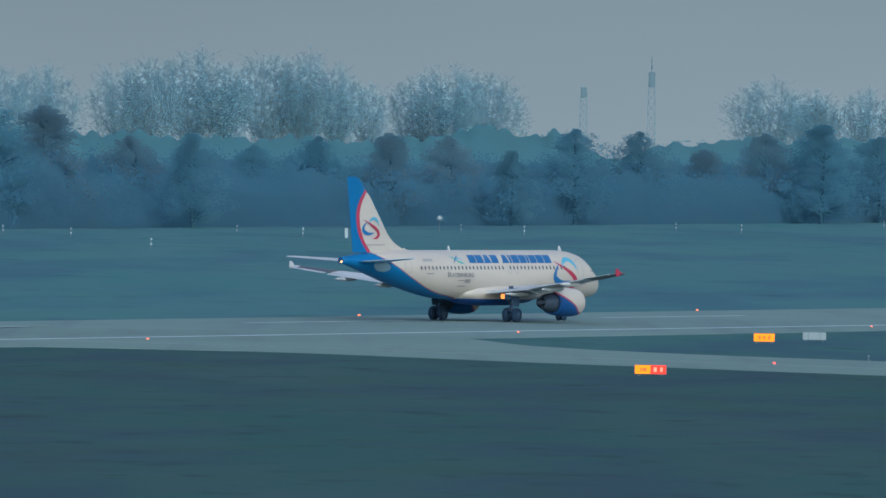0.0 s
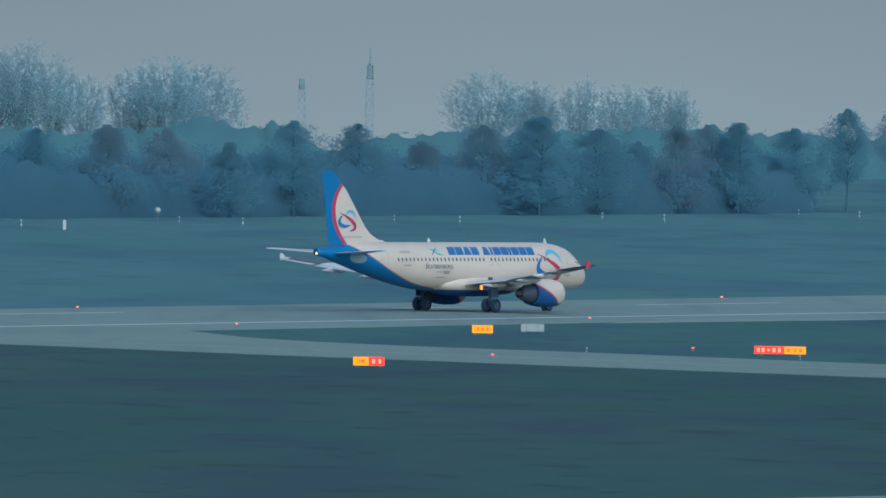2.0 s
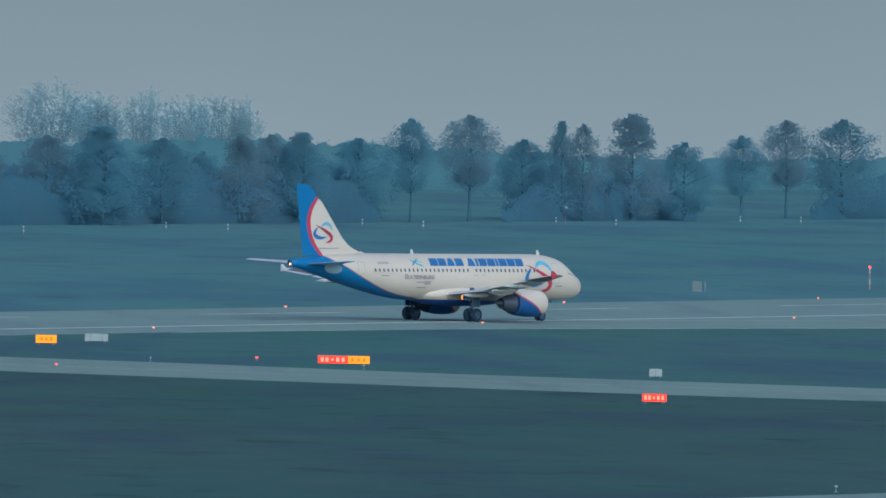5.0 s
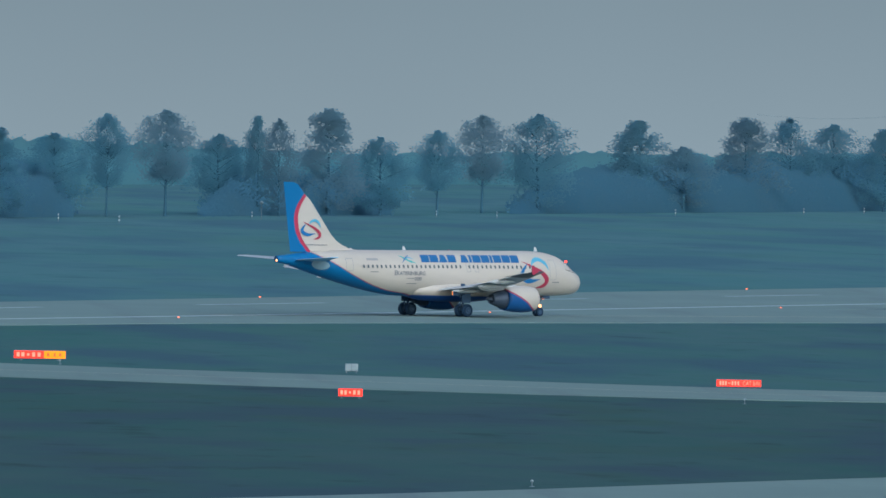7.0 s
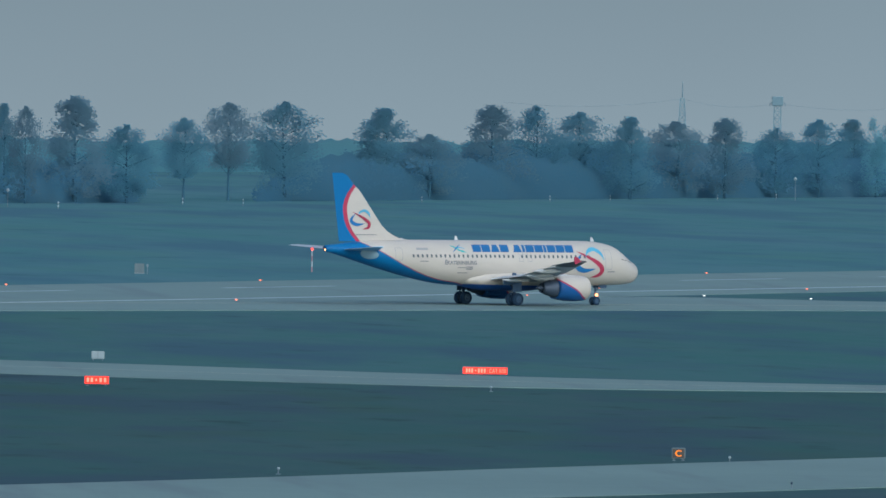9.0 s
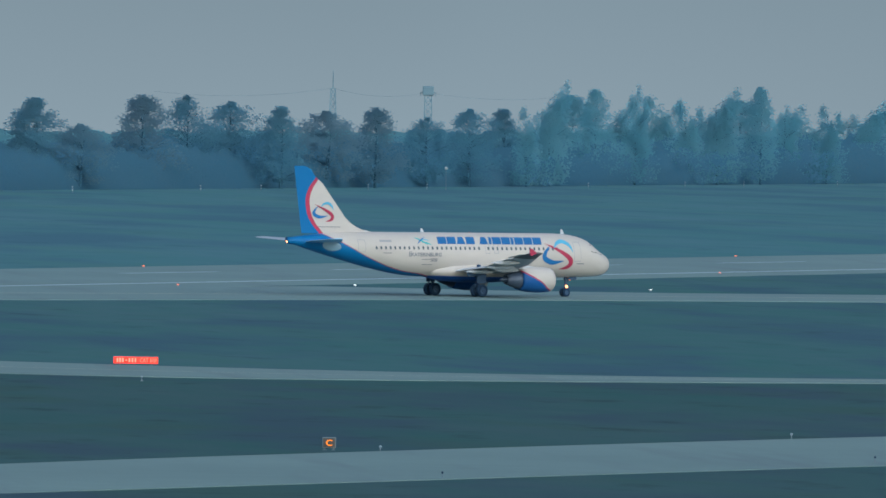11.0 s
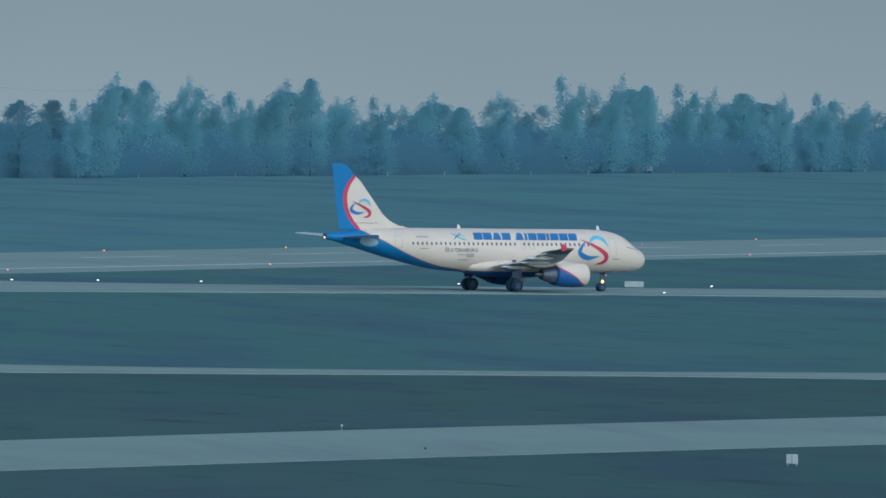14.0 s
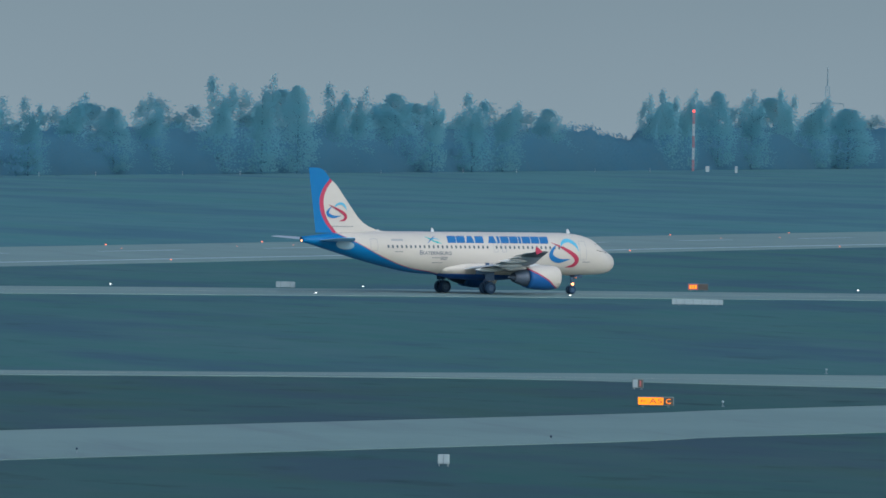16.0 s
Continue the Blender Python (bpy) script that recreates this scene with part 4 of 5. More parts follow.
    rod(bm, (x, 0, 0.39), (x + 0.12, 0, 2.2), 0.085, 0.11, 12)
    rod(bm, (x, -0.36, 0.39), (x, 0.36, 0.39), 0.07, 0.07, 8)
    rod(bm, (x + 0.08, 0, 1.3), (x + 1.2, 0, 2.1), 0.06, 0.06, 8)
    part("strut", bm, GEAR, gear, smooth=True)
    for d in (-1, 1):
        bm = bmesh.new()
        box(bm, 0.9, 0.04, 0.36, x + 0.6, 0.42 * d, 1.78, 0.015)
        part("gear_door", bm, GEAR, gear)
        wheels.append((tyre("wheel", 0.405, 0.22, gear, x, 0.25 * d, 0.405), 0.43))
    lens("taxi_lamp", (x + 0.1, -0.16, 0.96), 0.14, WARM, gear)
    # orange reflection of the taxi lamp on the belly, made as a glowing lens
    lens("turn_off_lamp", (x + 0.45, -0.2, 1.62), 0.06, AMBER, gear, 2.6)
    lens("take_off_lamp", (x + 0.2, 0.16, 1.02), 0.12, WARM, gear)
    # a lamp sunk in a cowl beneath the wing root, shining aft
    bm = bmesh.new()
    box(bm, 0.12, 0.86, 0.40, -0.95, -3.75, 2.15, 0.05)
    part("wing_root_lamp", bm, AMBER, plane)
    # unseen cowl, added so that its outboard wall hides the lamp from abeam
    bm = bmesh.new()
    box(bm, 0.9, 0.94, 0.46, -0.42, -3.75, 2.17, 0.10)
    box(bm, 0.95, 0.05, 0.50, -1.22, -4.22, 2.17, 0.02)
    part("lamp_cowl", bm, GEAR, plane)
    # cabin windows, doors and glazing
    pane = bpy.data.meshes.new("window_pane")
    bm = bmesh.new()
    bm.faces.new([bm.verts.new(skin_z(12 + 0.105 * math.copysign(abs(math.cos(a)) ** 0.6, math.cos(a)), 4.5 + 0.15 * math.copysign(abs(math.sin(a)) ** 0.6, math.sin(a)), 0.012) - Vector((NOSE - 12, 0, 0))) for a in (2 * math.pi * k / 12 for k in range(12))])
    bm.to_mesh(pane)
    bm.free()
    pane.materials.append(CABIN_GLASS)
    for k in range(40):
        s = 7.35 + 0.533 * k
        if k in (16,):
            continue
        for port in (False, True):
            ob = new("cabin_window", pane)
            ob.parent = hull
            ob.location = (NOSE - s, 0, 0)
            if port:
                ob.rotation_euler = (0, 0, math.pi)
    for port in (False, True):
        for nm, quad in (("side_window", [(2.34, 4.12), (3.12, 4.24), (3.02, 4.92), (2.48, 4.94)]), ("side_window", [(1.38, 3.94), (2.26, 4.11), (2.41, 4.90), (1.80, 4.54)])):
            bm = bmesh.new()
            bm.faces.new([bm.verts.new(skin_z(s, z, 0.02, port)) for s, z in quad])
            part(nm, bm, GLASS, hull)
        bm = bmesh.new()
        quad = [(1.42, 0.12), (1.98, 0.98), (2.16, 0.70), (1.82, 0.10)]
        bm.faces.new([bm.verts.new(Vector((v.x, v.y * (-1 if port else 1), v.z))) for v in (skin(s, a, 0.02) for s, a in quad)])
        part("windscreen", bm, GLASS, hull)
        for s0, s1, z0, z1 in ((4.55, 5.36, 3.35, 5.15), (29.2, 29.95, 4.1, 5.2), (14.2, 14.68, 4.05, 5.0), (15.2, 15.68, 4.05, 5.0)):
            bm = bmesh.new()
            for a, b in (((s0, z0), (s1, z0)), ((s1, z0), (s1, z1)), ((s1, z1), (s0, z1)), ((s0, z1), (s0, z0))):
                for k in range(6):
                    p, q = [Vector(a).lerp(Vector(b), f) for f in (k / 6, (k + 1) / 6)]
                    d = Vector((-(q - p).y, (q - p).x)).normalized() * 0.02
                    bm.faces.new([bm.verts.new(skin_z(c.x, c.y, 0.014, port)) for c in (p + d, q + d, q - d, p - d)])
            part("door_outline", bm, SEAM, hull, "thin grey door outline")
        bm = bmesh.new()
        bm.faces.new([bm.verts.new(skin_z(s, z, 0.02, port)) for s, z in ((4.1, 3.10), (5.0, 3.10), (5.0, 3.18), (4.1, 3.18))])
        part("door_sill", bm, INK, hull, "dark sill below the door")
    # livery on the starboard side
    for nm, mat, pts in MARK:
        bm = bmesh.new()
        ribbon(bm, pts, lambda s, z: skin_z(s, z, 0.03))
        part(nm, bm, mat, hull)
    # the airline's name stands as plain slanted blocks of its letters' size
    NAME_BLUE = paint("name_blue_paint", (0.022, 0.115, 0.29))
    blocks = [(21.05, "oovo", 1.07), (16.25, "v", 1.05), (15.16, "i", 0.38), (14.74, "oo", 1.05), (12.60, "i", 0.38), (12.18, "ooo", 1.04)]
    for start, kinds, w in blocks:
        for k, kind in enumerate(kinds):
            s0, wide = start - k * (w + 0.02), w - 0.07
            bm = bmesh.new()
            for j in range(4):
                za, zb = 4.88 + 0.165 * j, 4.88 + 0.165 * (j + 1)
                corners = []
                for f, z in ((0, za), (1, za), (1, zb), (0, zb)):
                    up = (z - 4.88) / 0.66
                    if kind == "v":
                        f = 0.5 + (f - 0.5) * (1 - 0.45 * up)
                    corners.append(bm.verts.new(skin_z(s0 - wide * f - (z - 4.88) * 0.28, z, 0.024)))
                bm.faces.new(corners)
            part("name_block", bm, NAME_BLUE, hull)
    for word, s_left, z_mid, size in (("EKATERINBURG", 24.5, 3.74, 0.46), ("2020", 22.0, 3.27, 0.40)):
        cu = bpy.data.curves.new("lettering", "FONT")
        cu.body, cu.size, cu.offset = word, size, 0.012
        tmp = new("lettering", cu)
        bpy.context.view_layer.update()
        me = bpy.data.meshes.new_from_object(tmp.evaluated_get(bpy.context.evaluated_depsgraph_get()))
        bpy.data.objects.remove(tmp)
        fit = 3.75 / max(v.co.x for v in me.vertices) if word[0] == "E" else 1.0
        for v in me.vertices:
            # the first letter stands taller than the rest
            tall = 1.3 if word[0] == "E" and v.co.x * fit < 0.3 else 1.0
            v.co = skin_z(s_left - v.co.x * fit, z_mid + v.co.y * tall, 0.03)
        me.materials.append(INK)
        ob = new("lettering", me)
        ob.parent = hull
        tagged(ob, "small dark grey lettering")
    for nm, mat, s0, z0, w, h in (("registration_bar", paint("mid_grey_lettering", (0.27, 0.29, 0.31)), 27.6, 5.02, 1.35, 0.2), ("small_bar", INK, 27.3, 3.98, 0.9, 0.07), ("small_bar", INK, 22.9, 2.95, 1.2, 0.06), ("small_bar", INK, 23.0, 3.42, 1.0, 0.06)):
        bm = bmesh.new()
        bm.faces.new([bm.verts.new(skin_z(s, z, 0.03)) for s, z in ((s0, z0), (s0 - w, z0), (s0 - w, z0 + h), (s0, z0 + h))])
        part(nm, bm, mat, hull)
    for nm, mat, pts in (("teal_stroke", TEAL, [(23.5, 5.45, 0.04), (22.9, 5.2, 0.16), (22.2, 4.8, 0.04)]), ("deep_blue_stroke", NAVY, [(22.3, 5.5, 0.03), (22.9, 5.2, 0.12), (23.4, 4.85, 0.03)]), ("light_blue_stroke", SKYBLUE, [(22.9, 5.2, 0.03), (22.4, 5.28, 0.1), (21.9, 5.15, 0.03)]), ("teal_stroke", TEAL, [(22.8, 5.0, 0.03), (22.3, 4.95, 0.14), (21.8, 4.8, 0.03)])):
        bm = bmesh.new()
        ribbon(bm, pts, lambda s, z: skin_z(s, z, 0.03), 12)
        part(nm, bm, mat, hull)
    for s, h in ((5.45, 0.42), (21.6, 0.42), (28.0, 0.22)):
        bm = bmesh.new()
        loft(bm, [[(NOSE - s + a, -0.03, 5.9 + z) for a, z in ((0.2, 0), (-0.05, h), (-0.22, h), (-0.25, 0))], [(NOSE - s + a, 0.03, 5.9 + z) for a, z in ((0.2, 0), (-0.05, h), (-0.22, h), (-0.25, 0))]])
        bmesh.ops.recalc_face_normals(bm, faces=bm.faces)
        part("antenna", bm, PLATE, hull)
    lens("beacon", (NOSE - 16.2, 0, 5.97), 0.09, MAST_R, hull)
    turning = {o for w, _ in wheels for o in w.children}
    for me in {o.data for o in plane.children_recursive if o.type == "MESH" and o not in turning}:
        for v in me.vertices:
            v.co.z *= TALL
    return plane, wheels


airliner, WHEELS = build_airliner()


# ---- signs, lamps, posts and masts of the airfield ----
def word(text, width, height, mat, parent, x, z, y, label=""):
    """Upright lettering of that width and height, facing -Y."""
    cu = bpy.data.curves.new("lettering", "FONT")
    cu.body, cu.extrude = text, 0.004
    tmp = new("lettering", cu)
    bpy.context.view_layer.update()
    me = bpy.data.meshes.new_from_object(tmp.evaluated_get(bpy.context.evaluated_depsgraph_get()))
    bpy.data.objects.remove(tmp)
    xs, ys = [v.co.x for v in me.vertices], [v.co.y for v in me.vertices]
    for v in me.vertices:
        v.co = Vector((x + ((v.co.x - min(xs)) / (max(xs) - min(xs)) - 0.5) * width, y - v.co.z, z + ((v.co.y - min(ys)) / (max(ys) - min(ys)) - 0.5) * height))
    me.materials.append(mat)
    ob = new("lettering", me)
    ob.parent = parent
    return tagged(ob, label)


def facing(x, y, turn=0.0):
    return pose(x, y, 0, 0, 0, -math.degrees(math.atan2(x, y)) + turn)


def sign(x, y, w, h, faces, label, turn=0.0, clear=0.14):
    """A taxiway sign: housing on legs, lit faces side by side with bars or letters. faces: (share, face, marks)."""
    ob = new("taxiway_sign")
    bm = bmesh.new()
    box(bm, w + 0.08, 0.22, h + 0.08, 0, 0.12, clear + h / 2, 0.025)
    part("housing", bm, CABINET_GREY, ob)
    for f in (-0.36, 0.36):
        bm = bmesh.new()
        rod(bm, (f * w, 0.12, 0), (f * w, 0.12, clear), 0.035, 0.035, 8)
        box(bm, 0.2, 0.2, 0.03, f * w, 0.12, 0.015)
        part("leg", bm, STEEL, ob)
    left = -w / 2
    for share, mat, marks in faces:
        fw = w * share
        bm = bmesh.new()
        box(bm, fw - 0.02, 0.02, h - 0.02, left + fw / 2, -0.005, clear + h / 2, 0.004)
        face = part("face", bm, mat, ob)
        if isinstance(marks, str):
            word(marks, fw * 0.5 if len(marks) == 1 else fw * 0.82, h * 0.62, SIGN_LW if mat is SIGN_R else SIGN_Y if mat is SIGN_K else SIGN_K, face, left + fw / 2, clear + h / 2, -0.02)
        else:
            for c, bw, bh, m in marks:
                bm = bmesh.new()
                box(bm, fw * bw, 0.012, h * bh, left + fw * c, -0.02, clear + h / 2)
                part("bar", bm, m, face)
        left += fw
    ob.matrix_world = facing(x, y, turn)
    return tagged(ob, label, "sign", "taxiway signs")


def back_of_sign(x, y, w, h, label, ribs=2, clear=0.12, turn=0.0):
    """A sign that shows its plain grey back, with stiffening ribs."""
    ob = new("taxiway_sign")
    bm = bmesh.new()
    box(bm, w, 0.2, h, 0, 0, clear + h / 2, 0.04)
    part("housing", bm, GREY_BOX, ob)
    for k in range(ribs):
        bm = bmesh.new()
        box(bm, 0.05, 0.05, h * 0.94, (k + 0.5) / ribs * w - w / 2, -0.12, clear + h / 2, 0.01)
        part("rib", bm, STEEL, ob)
    for f in (-0.36, 0.36):
        bm = bmesh.new()
        rod(bm, (f * w, 0, 0), (f * w, 0, clear + 0.02), 0.04, 0.04, 8)
        part("leg", bm, STEEL, ob)
    ob.matrix_world = facing(x, y, turn)
    return tagged(ob, label, "sign", "taxiway signs")


W_BARS = [(0.14, 0.10, 0.55, SIGN_LW), (0.30, 0.10, 0.55, SIGN_LW), (0.48, 0.08, 0.3, SIGN_LW), (0.66, 0.10, 0.55, SIGN_LW), (0.84, 0.10, 0.55, SIGN_LW)]
sign(24.2, 1052.1, 1.62, 0.62, [(1, SIGN_Y, [(0.28, 0.11, 0.42, SIGN_O), (0.5, 0.11, 0.42, SIGN_O), (0.74, 0.11, 0.42, SIGN_O)])], "lit yellow direction sign in the grass")
back_of_sign(28.4, 1063.4, 1.85, 0.6, "pale grey back of a taxiway sign")
sign(13.4, 915.7, 2.12, 0.6, [(0.5, SIGN_Y, [(0.4, 0.08, 0.4, SIGN_O), (0.62, 0.25, 0.35, SIGN_O)]), (0.5, SIGN_R, [(0.3, 0.2, 0.5, SIGN_LW), (0.7, 0.16, 0.5, SIGN_LW)])], "lit sign, half orange and half red")
sign(44.2, 981.5, 3.75, 0.56, [(0.58, SIGN_R, W_BARS), (0.42, SIGN_Y, [(0.2, 0.12, 0.45, SIGN_O), (0.5, 0.1, 0.45, SIGN_O), (0.75, 0.12, 0.4, SIGN_O)])], "long lit sign, red with a yellow end")
sign(58.8, 863.4, 1.56, 0.5, [(1, SIGN_R, W_BARS)], "lit red mandatory sign beside the taxiway")
back_of_sign(64.7, 949.2, 0.92, 0.55, "small pale grey back of a sign", 1)
sign(88.5, 912.5, 3.02, 0.46, [(0.55, SIGN_R, [(0.16, 0.07, 0.6, SIGN_LW), (0.27, 0.07, 0.6, SIGN_LW), (0.38, 0.07, 0.6, SIGN_LW), (0.52, 0.08, 0.15, SIGN_LW), (0.65, 0.07, 0.6, SIGN_LW), (0.77, 0.07, 0.6, SIGN_LW), (0.89, 0.07, 0.6, SIGN_LW)]), (0.45, SIGN_R, "CAT II/III")], "long lit red sign with white lettering")
sign(77.7, 696.7, 0.64, 0.50, [(1, SIGN_K, "C")], "small black sign with a lit yellow letter C")
sign(158.9, 808.2, 2.15, 0.46, [(0.28, SIGN_Y, [(0.55, 0.42, 0.1, SIGN_K), (0.36, 0.10, 0.30, SIGN_K)]), (0.44, SIGN_Y, "A5"), (0.28, SIGN_K, "C")], "lit yellow direction sign with a black end panel")
sign(167.6, 858.5, 0.66, 0.52, [(0.5, GREY_BOX, []), (0.5, SIGN_K, [(0.5, 0.3, 0.7, SIGN_DR)])], "small sign seen askew, half pale and half dull red")
back_of_sign(221.1, 1314.4, 1.9, 0.58, "pale grey back of a taxiway sign")
back_of_sign(120.7, 668.9, 0.60, 0.50, "small white box-shaped sign back in the grass", 1)
sign(266.2, 1332.8, 1.98, 0.6, [(0.5, SIGN_DR, [(0.24, 0.2, 0.6, SIGN_Y), (0.5, 0.2, 0.6, SIGN_Y), (0.76, 0.2, 0.6, SIGN_Y)]), (0.5, SIGN_K, [])], "sign half lit orange, half dark")
back_of_sign(246.0, 1231.8, 4.75, 0.5, "very long pale grey back of a taxiway sign", 6)


def edge_lamp(glow, r, tall, name="edge_lamp", flat=0.7, broad=1.6):
    ob = new(name)
    bm = bmesh.new()
    rod(bm, (0, 0, 0), (0, 0, tall), 0.03, 0.025, 8)
    box(bm, 0.2, 0.2, 0.04, 0, 0, 0.02, 0.01)
    part("stake", bm, STEEL, ob)
    bm = bmesh.new()
    bmesh.ops.create_icosphere(bm, subdivisions=2, radius=r)
    for v in bm.verts:
        v.co = Vector((v.co.x * broad, v.co.y * broad, v.co.z * flat + tall + r * 0.5))
    part("lens", bm, glow, ob, smooth=True)
    return ob


def set_out(first, places, label, group, category="lamp"):
    for x, y in places:
        tagged(copy_thing(first, pose(x, y, 0, 0, 0, random.uniform(0, 90))), label, category, group)
    retire([first])


FAR_LAMPS = [along(-8, 1150, 66.3 * k) for k in range(-1, 15)]
NEAR_LAMPS = [(-53, 963), (-23, 1020), (5.2, 1076.4), (35, 1132), (65.6, 1187), (97.5, 1244), (130.4, 1303.6), (166.7, 1378.4), (204.7, 1455.3), (244.2, 1531), (285, 1610), (330, 1697), (375.9, 1785.1)]
WHITE_LAMPS = [(149.5, 1320), (158.5, 1307), (167.5, 1311.4), (177.9, 1313.2), (204.5, 1320), (217.5, 1275.5), (230.8, 1325.6), (243.2, 1280.5), (285, 1344), (296, 1302)]
set_out(edge_lamp(LAMP_O, 0.082, 0.16), FAR_LAMPS, "low lit orange runway edge lamp", "runway lamps")
set_out(edge_lamp(LAMP_O, 0.07, 0.16), NEAR_LAMPS, "low lit orange runway edge lamp", "runway lamps")
MIDDLE_LAMPS = [(380.7, 1890.1), (393.6, 1910.9), (257.4, 1652.6), (278.6, 1693.6), (290.3, 1719.9)]
set_out(edge_lamp(LAMP_O, 0.05, 0.06), MIDDLE_LAMPS, "small lit orange lamp in the runway surface", "runway lamps")
set_out(edge_lamp(LAMP_W, 0.06, 0.14, flat=0.5, broad=2.2), WHITE_LAMPS, "low lit white taxiway lamp", "taxiway lamps")
set_out(edge_lamp(LAMP_R, 0.075, 0.18), [(22.8, 958.8), (38.5, 997.6)], "low lit red taxiway lamp", "taxiway lamps")
set_out(edge_lamp(GREY_BOX, 0.075, 0.26, "edge_marker", 1.0, 1.1), [(30.3, 986), (54, 661), (80, 693.5), (106.9, 731), (163.8, 811.8), (192.5, 918), (84, 862), (45, 967)], "small unlit pale taxiway marker", "taxiway markers", "marker")
set_out(edge_lamp(DARK, 0.06, 0.26, "edge_marker", 1.1, 0.9), [(77.6, 646.5), (104.5, 684.9), (136, 721)], "small unlit dark taxiway marker", "taxiway markers", "marker")


def post_kind():
    ob = new("marker_post")
    bm = bmesh.new()
    rod(bm, (0, 0, 0), (0, 0, 1.25), 0.05, 0.04, 8)
    part("stake", bm, STEEL, ob)
    for z in (0.55, 1.15):
        bm = bmesh.new()
        box(bm, 0.26, 0.14, 0.28, 0, -0.02, z, 0.04)
        part("reflector", bm, WHITE_POST, ob)
    return ob


POSTS = [(-60.6, 1815.6), (-50.8, 1791.7), (-37.4, 1668.1), (-30, 1865.3), (-20.6, 1839.7), (0.9, 1932.6), (9.9, 1921.6), (32.9, 2012.1), (42.4, 2000.6), (67, 2112), (76, 2093),
         (103.6, 2239.9), (112.3, 2212.3), (143.3, 2364.6), (150.3, 2310.4), (184.5, 2484), (193, 2450), (238.2, 2587.2), (285.9, 2813.2), (292, 2751.3), (335.1, 2935.7), (342.2, 2886.8)]
POSTS_2 = [(407.7, 3120.5), (458.8, 3326.5), (464.5, 3263.1), (512.7, 3431.4), (508.8, 3310.3), (576.4, 3596.5), (579.8, 3521.7), (646.3, 3777.6), (654.2, 3730.9), (715.5, 3940),
           (714.5, 3848), (780.2, 4070.2), (763.6, 3897.9)]


def before_wood(x, y, clear=14.0):
    """The same direction, but never behind the wood's edge."""
    ex, ey = wood(math.degrees(math.atan2(x, y)), -clear)
    k = min(1.0, math.hypot(ex, ey) / math.hypot(x, y))
    return x * k, y * k


set_out(post_kind(), [before_wood(x, y) for x, y in POSTS + POSTS_2], "white marker post with two pale plates in the far grass", "marker posts", "post")


def white_slab(x, y, w, h, label):
    ob = new("marker_board")
    bm = bmesh.new()
    box(bm, w, 0.18, h, 0, 0, 0.1 + h / 2, 0.05)
    part("board", bm, GREY_BOX if y > 3000 else WHITE_POST, ob)
    for f in (-0.3, 0.3):
        bm = bmesh.new()
        rod(bm, (f * w, 0, 0), (f * w, 0, 0.12), 0.04, 0.04, 6)
        part("leg", bm, STEEL, ob)
    ob.matrix_world = facing(x, y)
    tagged(ob, label, "board")


white_slab(-14.6, 1825.5, 0.45, 1.35, "tall white marker board in the far grass")
white_slab(798.3, 3941.8, 0.8, 2.0, "white marker board far off by the wood")
white_slab(799.0, 3988.8, 1.2, 1.7, "pale equipment board far off by the wood")


def ball_marker(az, behind, high, r):
    ob = new("ball_marker")
    bm = bmesh.new()
    rod(bm, (0, 0, 0), (0, 0, high), 0.05, 0.03, 8)
    part("pole", bm, STEEL, ob)
    bm = bmesh.new()
    bmesh.ops.create_icosphere(bm, subdivisions=3, radius=r)
    for v in bm.verts:
        v.co.z += high
    part("ball", bm, GREY_BOX, ob, smooth=True)
    ob.matrix_world = pose(*wood(az, behind), 0)
    tagged(ob, "white ball on a thin pole at the field's far side", "marker", "ball markers")


ball_marker(-0.064, -30, 2.0, 0.44)
ball_marker(3.508, -20, 3.0, 0.30)
ball_marker(6.841, -20, 4.6, 0.34)

# grey cabinet by the runway
cab = new("equipment_cabinet")
bm = bmesh.new()
box(bm, 1.05, 0.7, 1.0, 0, 0, 0.62, 0.03)
part("body", bm, CABINET_GREY, cab)
for f in (-0.25, 0.25):
    bm = bmesh.new()
    box(bm, 0.46, 0.03, 0.86, f, -0.365, 0.62, 0.01)
    part("door", bm, CABINET_GREY, cab)
bm = bmesh.new()
box(bm, 1.15, 0.8, 0.12, 0, 0, 0.06, 0.02)
part("plinth", bm, STEEL, cab)
bm = bmesh.new()
rod(bm, (0.85, 0, 0), (0.85, 0, 1.0), 0.04, 0.04, 8)
box(bm, 0.2, 0.15, 0.3, 0.85, 0, 0.9, 0.03)
part("side_post", bm, STEEL, cab)
cab.matrix_world = facing(102.5, 1440.7)
tagged(cab, "pale grey equipment cabinet standing in the grass", "cabinet")


